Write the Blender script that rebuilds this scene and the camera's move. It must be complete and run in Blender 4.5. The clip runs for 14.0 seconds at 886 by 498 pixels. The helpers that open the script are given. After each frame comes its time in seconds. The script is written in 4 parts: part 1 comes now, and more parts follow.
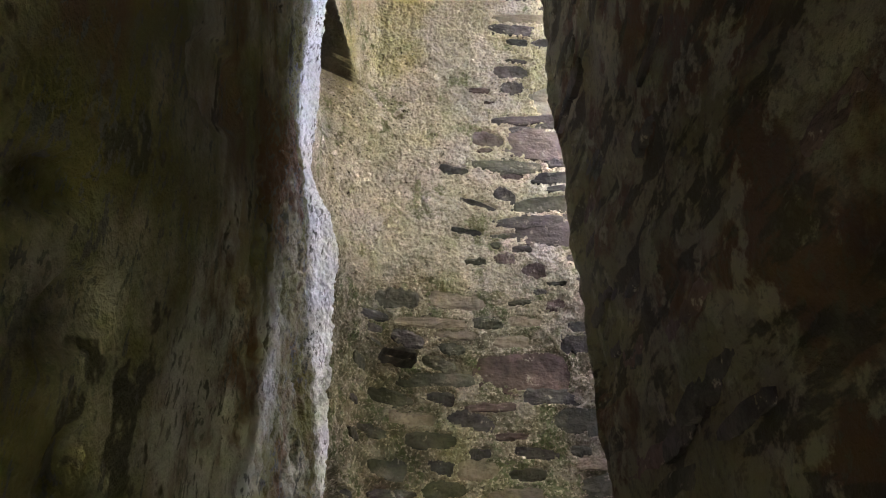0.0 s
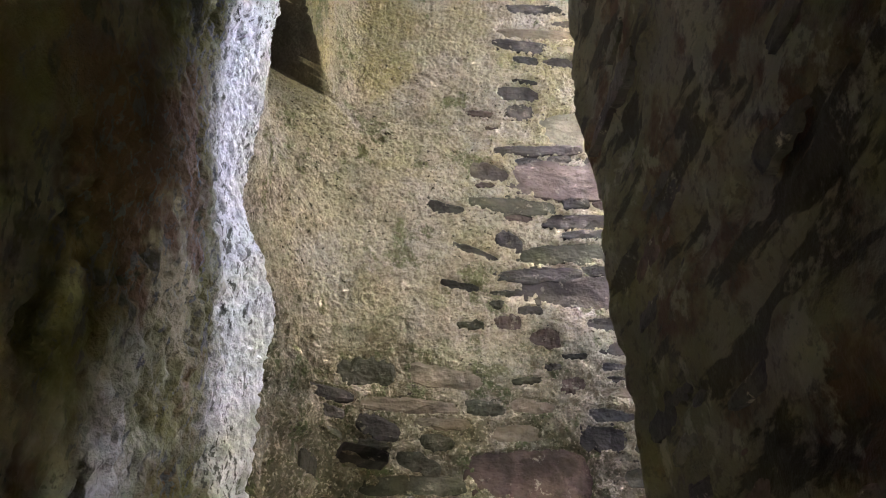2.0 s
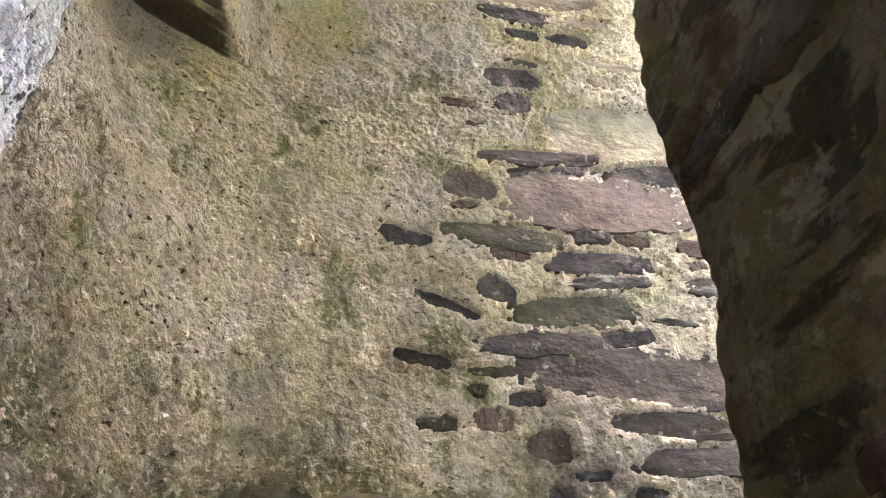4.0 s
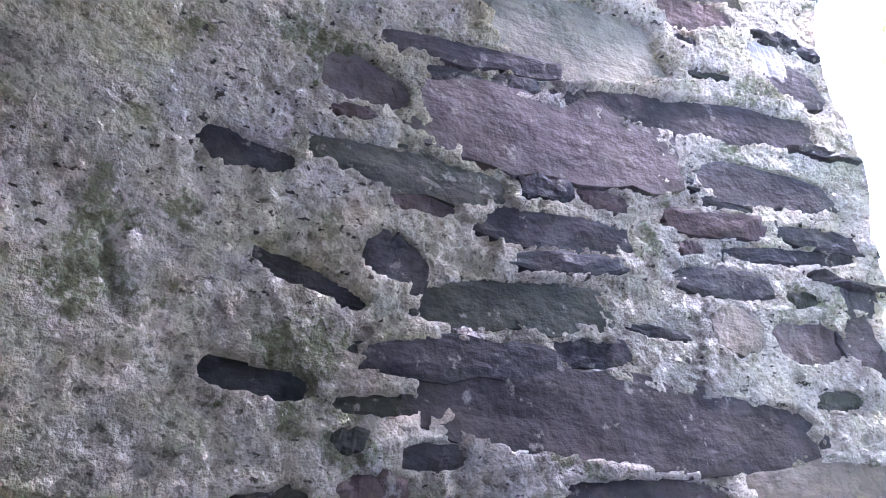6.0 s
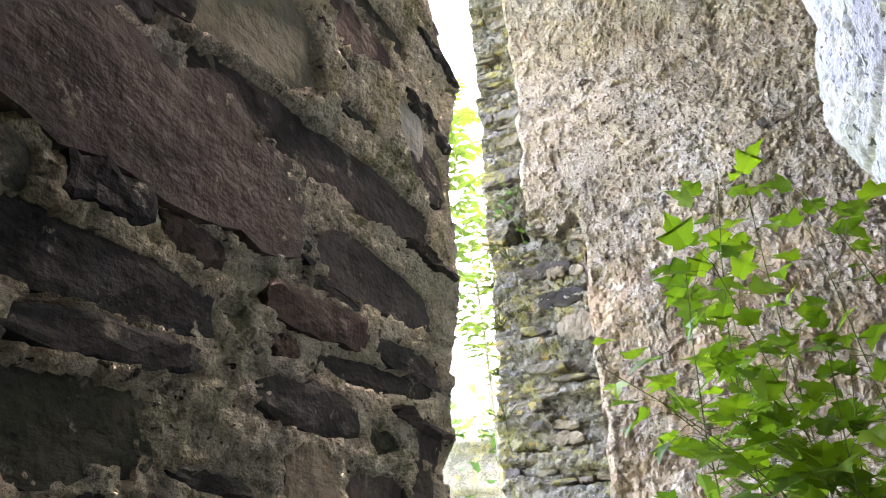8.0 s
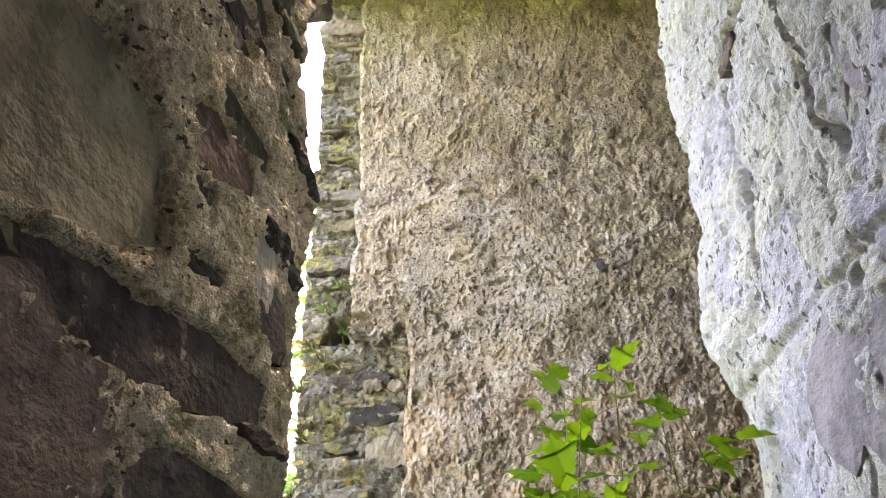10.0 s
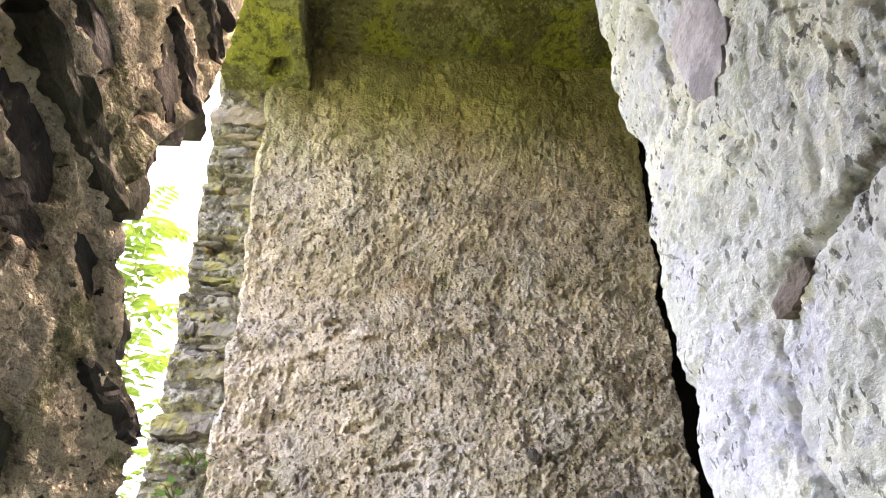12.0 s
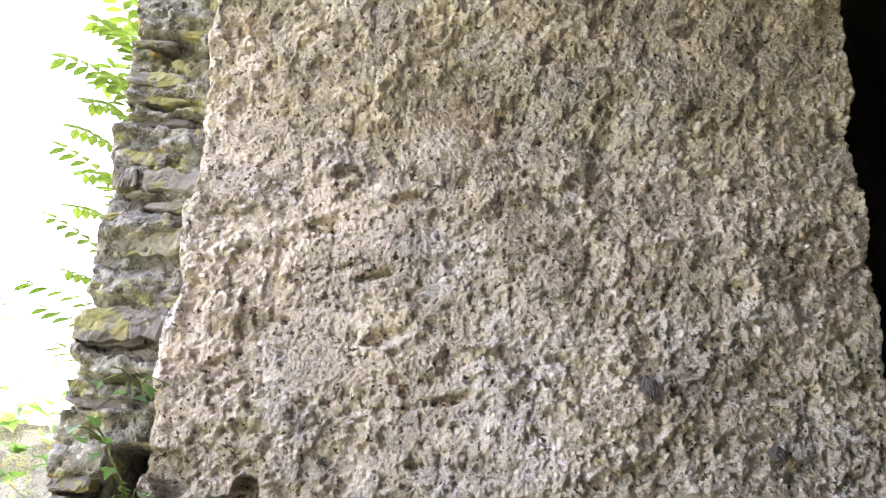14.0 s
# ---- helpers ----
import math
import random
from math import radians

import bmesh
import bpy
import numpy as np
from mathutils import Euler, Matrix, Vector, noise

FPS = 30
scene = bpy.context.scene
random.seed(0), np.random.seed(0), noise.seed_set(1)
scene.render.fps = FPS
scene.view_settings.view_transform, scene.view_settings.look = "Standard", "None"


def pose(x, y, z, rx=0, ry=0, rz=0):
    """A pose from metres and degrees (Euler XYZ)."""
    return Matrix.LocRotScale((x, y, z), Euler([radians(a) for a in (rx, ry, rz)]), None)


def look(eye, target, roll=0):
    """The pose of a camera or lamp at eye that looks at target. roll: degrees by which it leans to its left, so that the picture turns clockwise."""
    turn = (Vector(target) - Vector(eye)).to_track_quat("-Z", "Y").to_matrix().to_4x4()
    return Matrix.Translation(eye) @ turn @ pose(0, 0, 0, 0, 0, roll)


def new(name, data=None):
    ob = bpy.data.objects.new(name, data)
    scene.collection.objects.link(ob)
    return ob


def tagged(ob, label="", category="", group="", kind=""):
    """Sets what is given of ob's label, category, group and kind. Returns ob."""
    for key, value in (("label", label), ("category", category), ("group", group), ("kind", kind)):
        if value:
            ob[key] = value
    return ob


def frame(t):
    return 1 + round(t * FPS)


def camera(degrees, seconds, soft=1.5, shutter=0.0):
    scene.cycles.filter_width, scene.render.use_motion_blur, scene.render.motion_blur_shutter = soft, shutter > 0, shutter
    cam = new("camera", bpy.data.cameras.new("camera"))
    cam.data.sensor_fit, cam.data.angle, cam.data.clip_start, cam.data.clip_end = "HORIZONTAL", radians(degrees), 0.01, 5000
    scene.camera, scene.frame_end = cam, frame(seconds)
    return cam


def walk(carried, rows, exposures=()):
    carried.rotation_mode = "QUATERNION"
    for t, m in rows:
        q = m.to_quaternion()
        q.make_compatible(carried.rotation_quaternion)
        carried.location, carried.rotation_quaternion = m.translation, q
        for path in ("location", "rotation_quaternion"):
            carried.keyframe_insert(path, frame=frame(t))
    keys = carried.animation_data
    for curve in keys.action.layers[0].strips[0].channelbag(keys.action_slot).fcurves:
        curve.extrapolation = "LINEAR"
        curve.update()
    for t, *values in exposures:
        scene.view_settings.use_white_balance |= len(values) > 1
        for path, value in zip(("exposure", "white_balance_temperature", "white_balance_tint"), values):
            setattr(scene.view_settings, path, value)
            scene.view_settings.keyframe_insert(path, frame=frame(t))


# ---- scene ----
cam = camera(62.6, 14.0, soft=1.2)
PATH = [
    (0, (-0.048, 0.283, 1.87), (0.118, 2.015, 2.855), -0.9),
    (0.5, (-0.056, 0.339, 1.9), (0.157, 2.043, 2.926), -1.2),
    (1, (-0.019, 0.483, 1.922), (0.208, 2.163, 2.983), -1.8),
    (1.5, (0.0, 0.653, 2.076), (0.197, 2.322, 3.16), -1.4),
    (2, (0.005, 0.789, 2.189), (0.195, 2.448, 3.289), 0.3),
    (2.5, (-0.002, 0.965, 2.342), (0.249, 2.614, 3.445), 0.8),
    (3, (0.033, 1.116, 2.44), (0.325, 2.757, 3.546), 0.3),
    (3.2, (0.043, 1.17, 2.485), (0.29, 2.799, 3.618), 1.2),
    (5.3, (0.118, 1.637, 2.889), (0.648, 3.304, 3.859), -0.6),
    (5.5, (0.138, 1.693, 2.898), (0.693, 3.361, 3.852), -0.3),
    (6, (0.163, 1.874, 3.044), (0.846, 3.496, 3.994), 0.1),
    (6.5, (0.188, 1.972, 3.12), (1.174, 3.431, 4.068), -1.3),
    (7, (0.243, 2.119, 3.187), (1.55, 3.245, 4.199), -1.9),
    (7.5, (0.3, 2.19, 3.232), (1.798, 3.06, 4.231), -0.5),
    (7.7, (0.303, 2.204, 3.265), (1.859, 2.989, 4.247), -0.7),
    (9.8, (0.345, 2.316, 3.552), (2.081, 2.499, 4.527), -0.4),
    (10, (0.352, 2.346, 3.597), (2.071, 2.455, 4.614), -0.4),
    (10.5, (0.395, 2.405, 3.738), (2.063, 2.353, 4.841), 0.6),
    (11, (0.436, 2.418, 3.821), (2.041, 2.252, 5.002), -0.3),
    (11.5, (0.535, 2.415, 3.888), (2.107, 2.22, 5.108), -1.7),
    (12, (0.611, 2.381, 4.028), (2.222, 2.211, 5.201), -0.5),
    (12.5, (0.733, 2.376, 4.1), (2.41, 2.208, 5.177), 0.3),
    (13, (0.889, 2.387, 4.226), (2.637, 2.184, 5.177), 0.7),
    (13.5, (1.003, 2.383, 4.296), (2.813, 2.156, 5.116), 0.8),
    (14, (1.145, 2.369, 4.424), (3.015, 2.293, 5.13), 2.3),
]
LIGHTEN = [(0, 8.4, 7500, 32), (1.5, 8.3, 7500, 31), (2.5, 8.4, 7700, 31), (3.2, 8.4, 7800, 30), (5.5, 8.15, 7400, 27), (6, 7.8, 5400, 40), (6.5, 7.65, 6500, 24),
           (7, 6.8, 7000, 22), (7.5, 5.75, 7300, 24), (10, 5.2, 8700, 24), (11, 5.2, 8700, 25), (14, 5.15, 8000, 28)]
walk(cam, [(t, look(eye, target, roll)) for t, eye, target, roll in PATH], LIGHTEN)

# ---- world and light ----
SUN_EL, SUN_AZ = 60.0, 150.0            # azimuth measured from +y towards +x
world = bpy.data.worlds.new("world")
scene.world = world
world.use_nodes = True
wn, wl = world.node_tree.nodes, world.node_tree.links
sky = wn.new("ShaderNodeTexSky")
sky.sky_type, sky.sun_disc = "NISHITA", False
sky.sun_elevation, sky.sun_rotation = radians(SUN_EL), radians(SUN_AZ)
sky.air_density, sky.dust_density, sky.ozone_density = 1.0, 5.0, 3.5
wn["Background"].inputs["Strength"].default_value = 0.15
wl.new(sky.outputs[0], wn["Background"].inputs["Color"])
sun_data = bpy.data.lights.new("sun", "SUN")
sun_data.energy, sun_data.angle, sun_data.color = 0.15, radians(40), (1.0, 0.95, 0.88)
sun = new("sun", sun_data)
sun_way = Vector((math.sin(radians(SUN_AZ)) * math.cos(radians(SUN_EL)), math.cos(radians(SUN_AZ)) * math.cos(radians(SUN_EL)), math.sin(radians(SUN_EL))))
sun.matrix_world = look(sun_way * 30, (0, 0, 0))


# ---- materials ----
def nodes_of(name):
    m = bpy.data.materials.new(name)
    m.use_nodes = True
    return m, m.node_tree.nodes, m.node_tree.links


class Mix:
    """Builds one rough mineral material out of layered noises in world-sized object space."""

    def __init__(self, name, rough=0.92):
        self.m, self.n, self.l = nodes_of(name)
        self.b = self.n["Principled BSDF"]
        self.b.inputs["Roughness"].default_value = rough
        self.b.inputs["Specular IOR Level"].default_value = 0.25
        geo = self.n.new("ShaderNodeNewGeometry")
        self.pos = geo.outputs["Position"]
        self.geo = geo
        self.col = None

    def noise(self, scale, detail=6.0, rough=0.6, stretch=(1, 1, 1), shift=0.0):
        mp = self.n.new("ShaderNodeMapping")
        mp.inputs["Scale"].default_value = stretch
        mp.inputs["Location"].default_value = (shift, shift * 1.7, shift * 0.6)
        self.l.new(self.pos, mp.inputs["Vector"])
        t = self.n.new("ShaderNodeTexNoise")
        t.inputs["Scale"].default_value, t.inputs["Detail"].default_value, t.inputs["Roughness"].default_value = scale, detail, rough
        self.l.new(mp.outputs[0], t.inputs["Vector"])
        return t.outputs["Fac"]

    def cells(self, scale, stretch=(1, 1, 1), feature="F1"):
        mp = self.n.new("ShaderNodeMapping")
        mp.inputs["Scale"].default_value = stretch
        self.l.new(self.pos, mp.inputs["Vector"])
        t = self.n.new("ShaderNodeTexVoronoi")
        t.feature = feature
        t.inputs["Scale"].default_value = scale
        self.l.new(mp.outputs[0], t.inputs["Vector"])
        return t.outputs["Distance"]

    def ramp(self, fac, lo, hi, a=0.0, b=1.0):
        r = self.n.new("ShaderNodeMapRange")
        r.interpolation_type = "SMOOTHSTEP"
        for k, v in zip(("From Min", "From Max", "To Min", "To Max"), (lo, hi, a, b)):
            r.inputs[k].default_value = v
        self.l.new(fac, r.inputs["Value"])
        return r.outputs["Result"]

    def math(self, op, a, b):
        k = self.n.new("ShaderNodeMath")
        k.operation = op
        for i, v in enumerate((a, b)):
            if isinstance(v, (int, float)):
                k.inputs[i].default_value = v
            else:
                self.l.new(v, k.inputs[i])
        return k.outputs[0]

    def axis(self, k):
        s = self.n.new("ShaderNodeSeparateXYZ")
        self.l.new(self.pos, s.inputs[0])
        return s.outputs[k]

    def base(self, colour):
        rgb = self.n.new("ShaderNodeRGB")
        rgb.outputs[0].default_value = (*colour, 1)
        self.col = rgb.outputs[0]

    def random_base(self, colours):
        info = self.n.new("ShaderNodeObjectInfo")
        r = self.n.new("ShaderNodeValToRGB")
        while len(r.color_ramp.elements) < len(colours):
            r.color_ramp.elements.new(0.5)
        for i, (e, c) in enumerate(zip(r.color_ramp.elements, colours)):
            e.position, e.color = i / (len(colours) - 1), (*c, 1)
        self.l.new(info.outputs["Random"], r.inputs[0])
        self.col = r.outputs[0]

    def over(self, fac, colour, mode="MIX"):
        k = self.n.new("ShaderNodeMix")
        k.data_type, k.blend_type = "RGBA", mode
        self.l.new(fac, k.inputs["Factor"])
        self.l.new(self.col, k.inputs["A"])
        k.inputs["B"].default_value = (*colour, 1)
        self.col = k.outputs["Result"]

    def done(self, height=None, strength=0.5, distance=0.01):
        self.l.new(self.col, self.b.inputs["Base Color"])
        if height is not None:
            k = self.n.new("ShaderNodeBump")
            k.inputs["Strength"].default_value, k.inputs["Distance"].default_value = strength, distance
            self.l.new(height, k.inputs["Height"])
            self.l.new(k.outputs[0], self.b.inputs["Normal"])
        return self.m


def lime_wash():
    k = Mix("lime_wash")
    k.base((0.74, 0.735, 0.74))
    # dark growth colours also carry the stair's shade, up to a ragged slanting edge
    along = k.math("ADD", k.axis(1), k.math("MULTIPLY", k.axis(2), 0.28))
    shade_growth = k.ramp(k.math("ADD", along, k.math("MULTIPLY", k.noise(5, 7.0, 0.65, shift=1), 0.25)), 2.60, 2.71, 1, 0)
    k.over(k.math("MULTIPLY", shade_growth, k.ramp(k.noise(2.2), 0.35, 0.60, 0.45, 1)), (0.12, 0.11, 0.042))
    k.over(k.math("MULTIPLY", shade_growth, k.ramp(k.noise(1.9, shift=4), 0.46, 0.56)), (0.11, 0.062, 0.034))
    k.over(k.math("MULTIPLY", shade_growth, k.ramp(k.noise(3.1, shift=14), 0.56, 0.64)), (0.23, 0.20, 0.12))
    k.over(k.math("MULTIPLY", shade_growth, k.ramp(k.noise(9, 4.0, shift=24), 0.60, 0.65)), (0.06, 0.055, 0.035))
    # the rest of the wall, left pale beyond the painted shade
    fresh = k.math("SUBTRACT", 1.0, shade_growth)
    k.over(k.math("MULTIPLY", fresh, k.ramp(k.noise(70, 3.5, 0.65), 0.50, 0.60, 0, 0.5)), (0.42, 0.42, 0.42))
    k.over(k.math("MULTIPLY", fresh, k.ramp(k.noise(100, 3.0, 0.6, shift=21), 0.53, 0.60, 0, 0.6)), (0.84, 0.84, 0.85))
    few = k.ramp(k.noise(5, shift=3), 0.40, 0.60, 0.1, 0.95)
    k.over(k.math("MULTIPLY", few, k.ramp(k.noise(85, 3.0, 0.6, stretch=(1, 1, 0.5)), 0.56, 0.60)), (0.10, 0.10, 0.09))
    k.over(k.ramp(k.noise(34, 6.0, 0.65, stretch=(1, 1, 0.5), shift=6), 0.60, 0.635, 0, 0.9), (0.09, 0.09, 0.08))
    k.over(k.math("MULTIPLY", fresh, k.ramp(k.noise(5, 4.0, shift=16), 0.60, 0.68, 0, 0.6)), (0.30, 0.33, 0.24))
    return k.done(k.noise(80, 4.0, 0.65), 1.0, 0.009)


def ochre_plaster():
    k = Mix("ochre_plaster")
    k.base((0.64, 0.56, 0.445))
    k.over(k.ramp(k.noise(3.0, 3.0), 0.45, 0.60, 0, 0.6), (0.56, 0.49, 0.32))
    k.over(k.ramp(k.noise(6, 8.0, 0.65, shift=3), 0.50, 0.60, 0, 0.85), (0.63, 0.565, 0.48))
    k.over(k.ramp(k.noise(4.2, 8.0, 0.65, shift=12), 0.55, 0.62, 0, 0.6), (0.36, 0.295, 0.215))
    k.over(k.math("MULTIPLY", k.ramp(k.axis(2), 3.3, 4.0), k.ramp(k.noise(2.6, 7.0, 0.6, shift=77), 0.46, 0.58, 0, 0.7)), (0.53, 0.46, 0.22))
    # lime splashes towards the door, algae in patches
    x = k.axis(0)
    k.over(k.math("MULTIPLY", k.ramp(k.math("ADD", x, k.math("MULTIPLY", k.noise(7, shift=2), 0.9)), 1.05, 1.35), k.ramp(k.noise(11, 8.0, 0.65, shift=18), 0.40, 0.52, 0.25, 0.95)), (0.67, 0.60, 0.455))
    k.over(k.ramp(k.noise(4.0, 8.0, 0.7, shift=8), 0.565, 0.61, 0, 0.8), (0.18, 0.20, 0.09))
    k.over(k.ramp(k.noise(8, 8.0, 0.7, shift=15), 0.55, 0.62, 0, 0.5), (0.38, 0.36, 0.20))
    # foot of the wall: darker brown and algae green up to a ragged line
    foot_zone = k.ramp(k.math("ADD", k.axis(2), k.math("MULTIPLY", k.noise(5, 8.0, 0.65, shift=52), 0.7)), 3.22, 3.62, 1, 0)
    k.over(k.math("MULTIPLY", foot_zone, k.ramp(k.noise(7, 8.0, 0.7, shift=54), 0.38, 0.55, 0.45, 0.95)), (0.14, 0.125, 0.075))
    k.over(k.math("MULTIPLY", foot_zone, k.ramp(k.noise(6, 8.0, 0.7, shift=58), 0.52, 0.58, 0, 0.7)), (0.10, 0.13, 0.05))
    # gritty crumbs: dark hollows, pale lime lumps
    k.over(k.ramp(k.noise(70, 3.5, 0.62), 0.52, 0.62, 0, 0.42), (0.29, 0.235, 0.155))
    k.over(k.ramp(k.noise(90, 3.0, 0.6, shift=5), 0.54, 0.62, 0, 0.6), (0.70, 0.605, 0.455))
    k.over(k.math("MULTIPLY", k.ramp(k.noise(80, 3.0, 0.55, stretch=(0.8, 0.8, 1.2), shift=27), 0.62, 0.67), k.ramp(k.noise(5, shift=9), 0.40, 0.55, 0.5, 1.0)), (0.08, 0.068, 0.05))
    k.over(k.ramp(k.noise(150, 2.5, 0.6, shift=33), 0.57, 0.63, 0, 0.45), (0.15, 0.12, 0.085))
    # brown underside of the slab over the recess, its shade put into the colour
    slab = k.math("MULTIPLY", k.ramp(k.axis(2), 3.866, 3.872), k.math("MULTIPLY", k.ramp(k.axis(2), 3.886, 3.892, 1, 0), k.ramp(x, -0.20, -0.17, 1, 0)))
    k.over(slab, (0.10, 0.085, 0.055))
    return k.done(k.noise(80, 4.0, 0.65), 1.0, 0.022)


def roughcast():
    k = Mix("roughcast")
    k.base((0.60, 0.485, 0.385))
    k.over(k.ramp(k.noise(2.5, 7.0, 0.6), 0.42, 0.60, 0, 0.8), (0.54, 0.45, 0.345))
    k.over(k.ramp(k.noise(5, 8.0, 0.65, shift=5), 0.5, 0.62, 0, 0.8), (0.63, 0.55, 0.49))
    k.over(k.ramp(k.noise(9, 8.0, 0.65, shift=2), 0.52, 0.64, 0, 0.5), (0.42, 0.335, 0.245))
    k.over(k.ramp(k.noise(6, 8.0, 0.7, shift=39), 0.59, 0.65, 0, 0.5), (0.46, 0.43, 0.28))
    k.over(k.ramp(k.noise(7, 8.0, 0.7, shift=49), 0.60, 0.66, 0, 0.6), (0.50, 0.33, 0.21))
    # aggregate: dark grit, pale lime, black chinks
    k.over(k.ramp(k.noise(120, 4.0, 0.65), 0.52, 0.62, 0, 0.42), (0.36, 0.275, 0.185))
    k.over(k.ramp(k.noise(150, 4.0, 0.65, shift=5), 0.55, 0.63, 0, 0.5), (0.72, 0.62, 0.52))
    k.over(k.ramp(k.noise(85, 2.5, 0.55, shift=25), 0.62, 0.66, 0, 0.85), (0.07, 0.05, 0.03))
    k.over(k.ramp(k.noise(200, 2.0, 0.6, shift=45), 0.56, 0.61, 0, 0.5), (0.30, 0.22, 0.15))
    # algae under the ceiling, running down in streaks
    z = k.math("ADD", k.axis(2), k.math("MULTIPLY", k.noise(5, 8.0, 0.65, stretch=(1, 1, 0.35), shift=9), 0.7))
    k.over(k.ramp(z, 5.68, 6.10, 0, 0.75), (0.29, 0.29, 0.09))
    # rusty wash low on the wall where the coat has come away
    low = k.ramp(k.math("ADD", k.axis(2), k.math("MULTIPLY", k.noise(6, 8.0, 0.65, shift=63), 0.5)), 4.42, 4.74, 1, 0)
    k.over(k.math("MULTIPLY", low, k.ramp(k.noise(9, 8.0, 0.7, shift=67), 0.45, 0.58, 0.1, 0.75)), (0.47, 0.32, 0.20))
    grit = k.math("ADD", k.noise(150, 4.0, 0.68), k.math("MULTIPLY", k.cells(140), -0.5))
    worn = k.ramp(k.noise(10, 6.0, 0.65, shift=73), 0.42, 0.58, 0.35, 1.0)
    return k.done(k.math("MULTIPLY", grit, worn), 1.0, 0.017)


def white_stone():
    k = Mix("white_stone")
    k.base((0.45, 0.44, 0.415))
    k.over(k.ramp(k.noise(4), 0.45, 0.62, 0, 0.7), (0.53, 0.51, 0.41))
    k.over(k.ramp(k.noise(4, 8.0, 0.6, shift=7), 0.50, 0.53, 0, 0.8), (0.46, 0.44, 0.49))
    k.over(k.ramp(k.noise(5, 8.0, 0.6, shift=47), 0.55, 0.58, 0, 0.8), (0.58, 0.55, 0.46))
    k.over(k.ramp(k.noise(3, shift=3), 0.57, 0.64, 0, 0.7), (0.32, 0.33, 0.22))
    k.over(k.ramp(k.noise(75, 3.5, 0.65, shift=31), 0.54, 0.63, 0, 0.5), (0.36, 0.35, 0.34))
    k.over(k.ramp(k.noise(105, 3.0, 0.6, shift=41), 0.54, 0.61, 0, 0.6), (0.60, 0.59, 0.57))
    k.over(k.math("MULTIPLY", k.ramp(k.noise(80, 3.0, 0.6, stretch=(1, 1, 0.5), shift=51), 0.585, 0.615), k.ramp(k.noise(8, shift=9), 0.42, 0.56, 0.3, 1.0)), (0.12, 0.115, 0.10))
    k.over(k.ramp(k.noise(16, 8.0, 0.7, shift=8), 0.59, 0.66, 0, 0.6), (0.24, 0.23, 0.18))
    k.over(k.ramp(k.noise(7, 9.0, 0.75, stretch=(1, 1, 0.7), shift=61), 0.615, 0.64, 0, 0.45), (0.20, 0.20, 0.15))
    crack = k.math("ADD", k.cells(3.6, (1, 1, 0.8), "DISTANCE_TO_EDGE"), k.math("MULTIPLY", k.math("SUBTRACT", k.noise(9, 9.0, 0.7, shift=71), 0.5), 0.14))
    k.over(k.math("MULTIPLY", k.ramp(k.math("ABSOLUTE", crack, 0.0), 0.003, 0.009, 1, 0), k.ramp(k.noise(5, shift=81), 0.48, 0.56, 0, 0.6)), (0.07, 0.065, 0.055))
    # dirt held in the open joint under the top block
    joint = k.math("ADD", k.math("ADD", k.axis(2), -4.465), k.math("MULTIPLY", k.math("SUBTRACT", k.noise(6, 8.0, 0.7, shift=91), 0.5), 0.10))
    k.over(k.math("MULTIPLY", k.ramp(k.math("ABSOLUTE", joint, 0.0), 0.003, 0.012, 1, 0), k.ramp(k.noise(11, 7.0, 0.65, shift=93), 0.46, 0.58, 0, 0.9)), (0.10, 0.085, 0.07))
    return k.done(k.noise(75, 4.0, 0.65), 1.0, 0.008)


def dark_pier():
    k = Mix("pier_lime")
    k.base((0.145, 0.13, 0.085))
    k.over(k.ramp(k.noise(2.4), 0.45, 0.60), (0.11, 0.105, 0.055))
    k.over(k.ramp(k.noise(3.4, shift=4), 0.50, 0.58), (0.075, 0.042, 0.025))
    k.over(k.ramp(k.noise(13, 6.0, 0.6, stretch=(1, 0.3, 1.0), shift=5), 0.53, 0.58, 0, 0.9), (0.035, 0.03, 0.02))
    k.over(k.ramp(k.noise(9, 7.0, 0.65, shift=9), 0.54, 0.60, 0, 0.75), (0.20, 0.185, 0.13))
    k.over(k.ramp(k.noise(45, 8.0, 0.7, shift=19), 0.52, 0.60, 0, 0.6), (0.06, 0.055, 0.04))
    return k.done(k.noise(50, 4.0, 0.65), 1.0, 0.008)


def masonry_mortar():
    k = Mix("masonry_mortar")
    k.base((0.27, 0.24, 0.19))
    k.over(k.ramp(k.noise(8, 8.0, 0.65), 0.45, 0.58), (0.17, 0.155, 0.125))
    k.over(k.ramp(k.noise(15, 8.0, 0.7, shift=23), 0.54, 0.60, 0, 0.8), (0.38, 0.345, 0.29))
    k.over(k.ramp(k.noise(11, 8.0, 0.7, shift=3), 0.53, 0.60, 0, 0.8), (0.33, 0.30, 0.12))
    k.over(k.ramp(k.noise(60, 8.0, 0.7), 0.53, 0.60, 0, 0.8), (0.08, 0.07, 0.055))
    k.over(k.ramp(k.noise(95, 8.0, 0.7, shift=31), 0.55, 0.61, 0, 0.6), (0.46, 0.43, 0.36))
    k.over(k.ramp(k.noise(12, 8.0, 0.7, shift=11), 0.60, 0.65, 0, 0.8), (0.50, 0.31, 0.07))
    return k.done(k.noise(75, 4.0, 0.65), 1.0, 0.018)


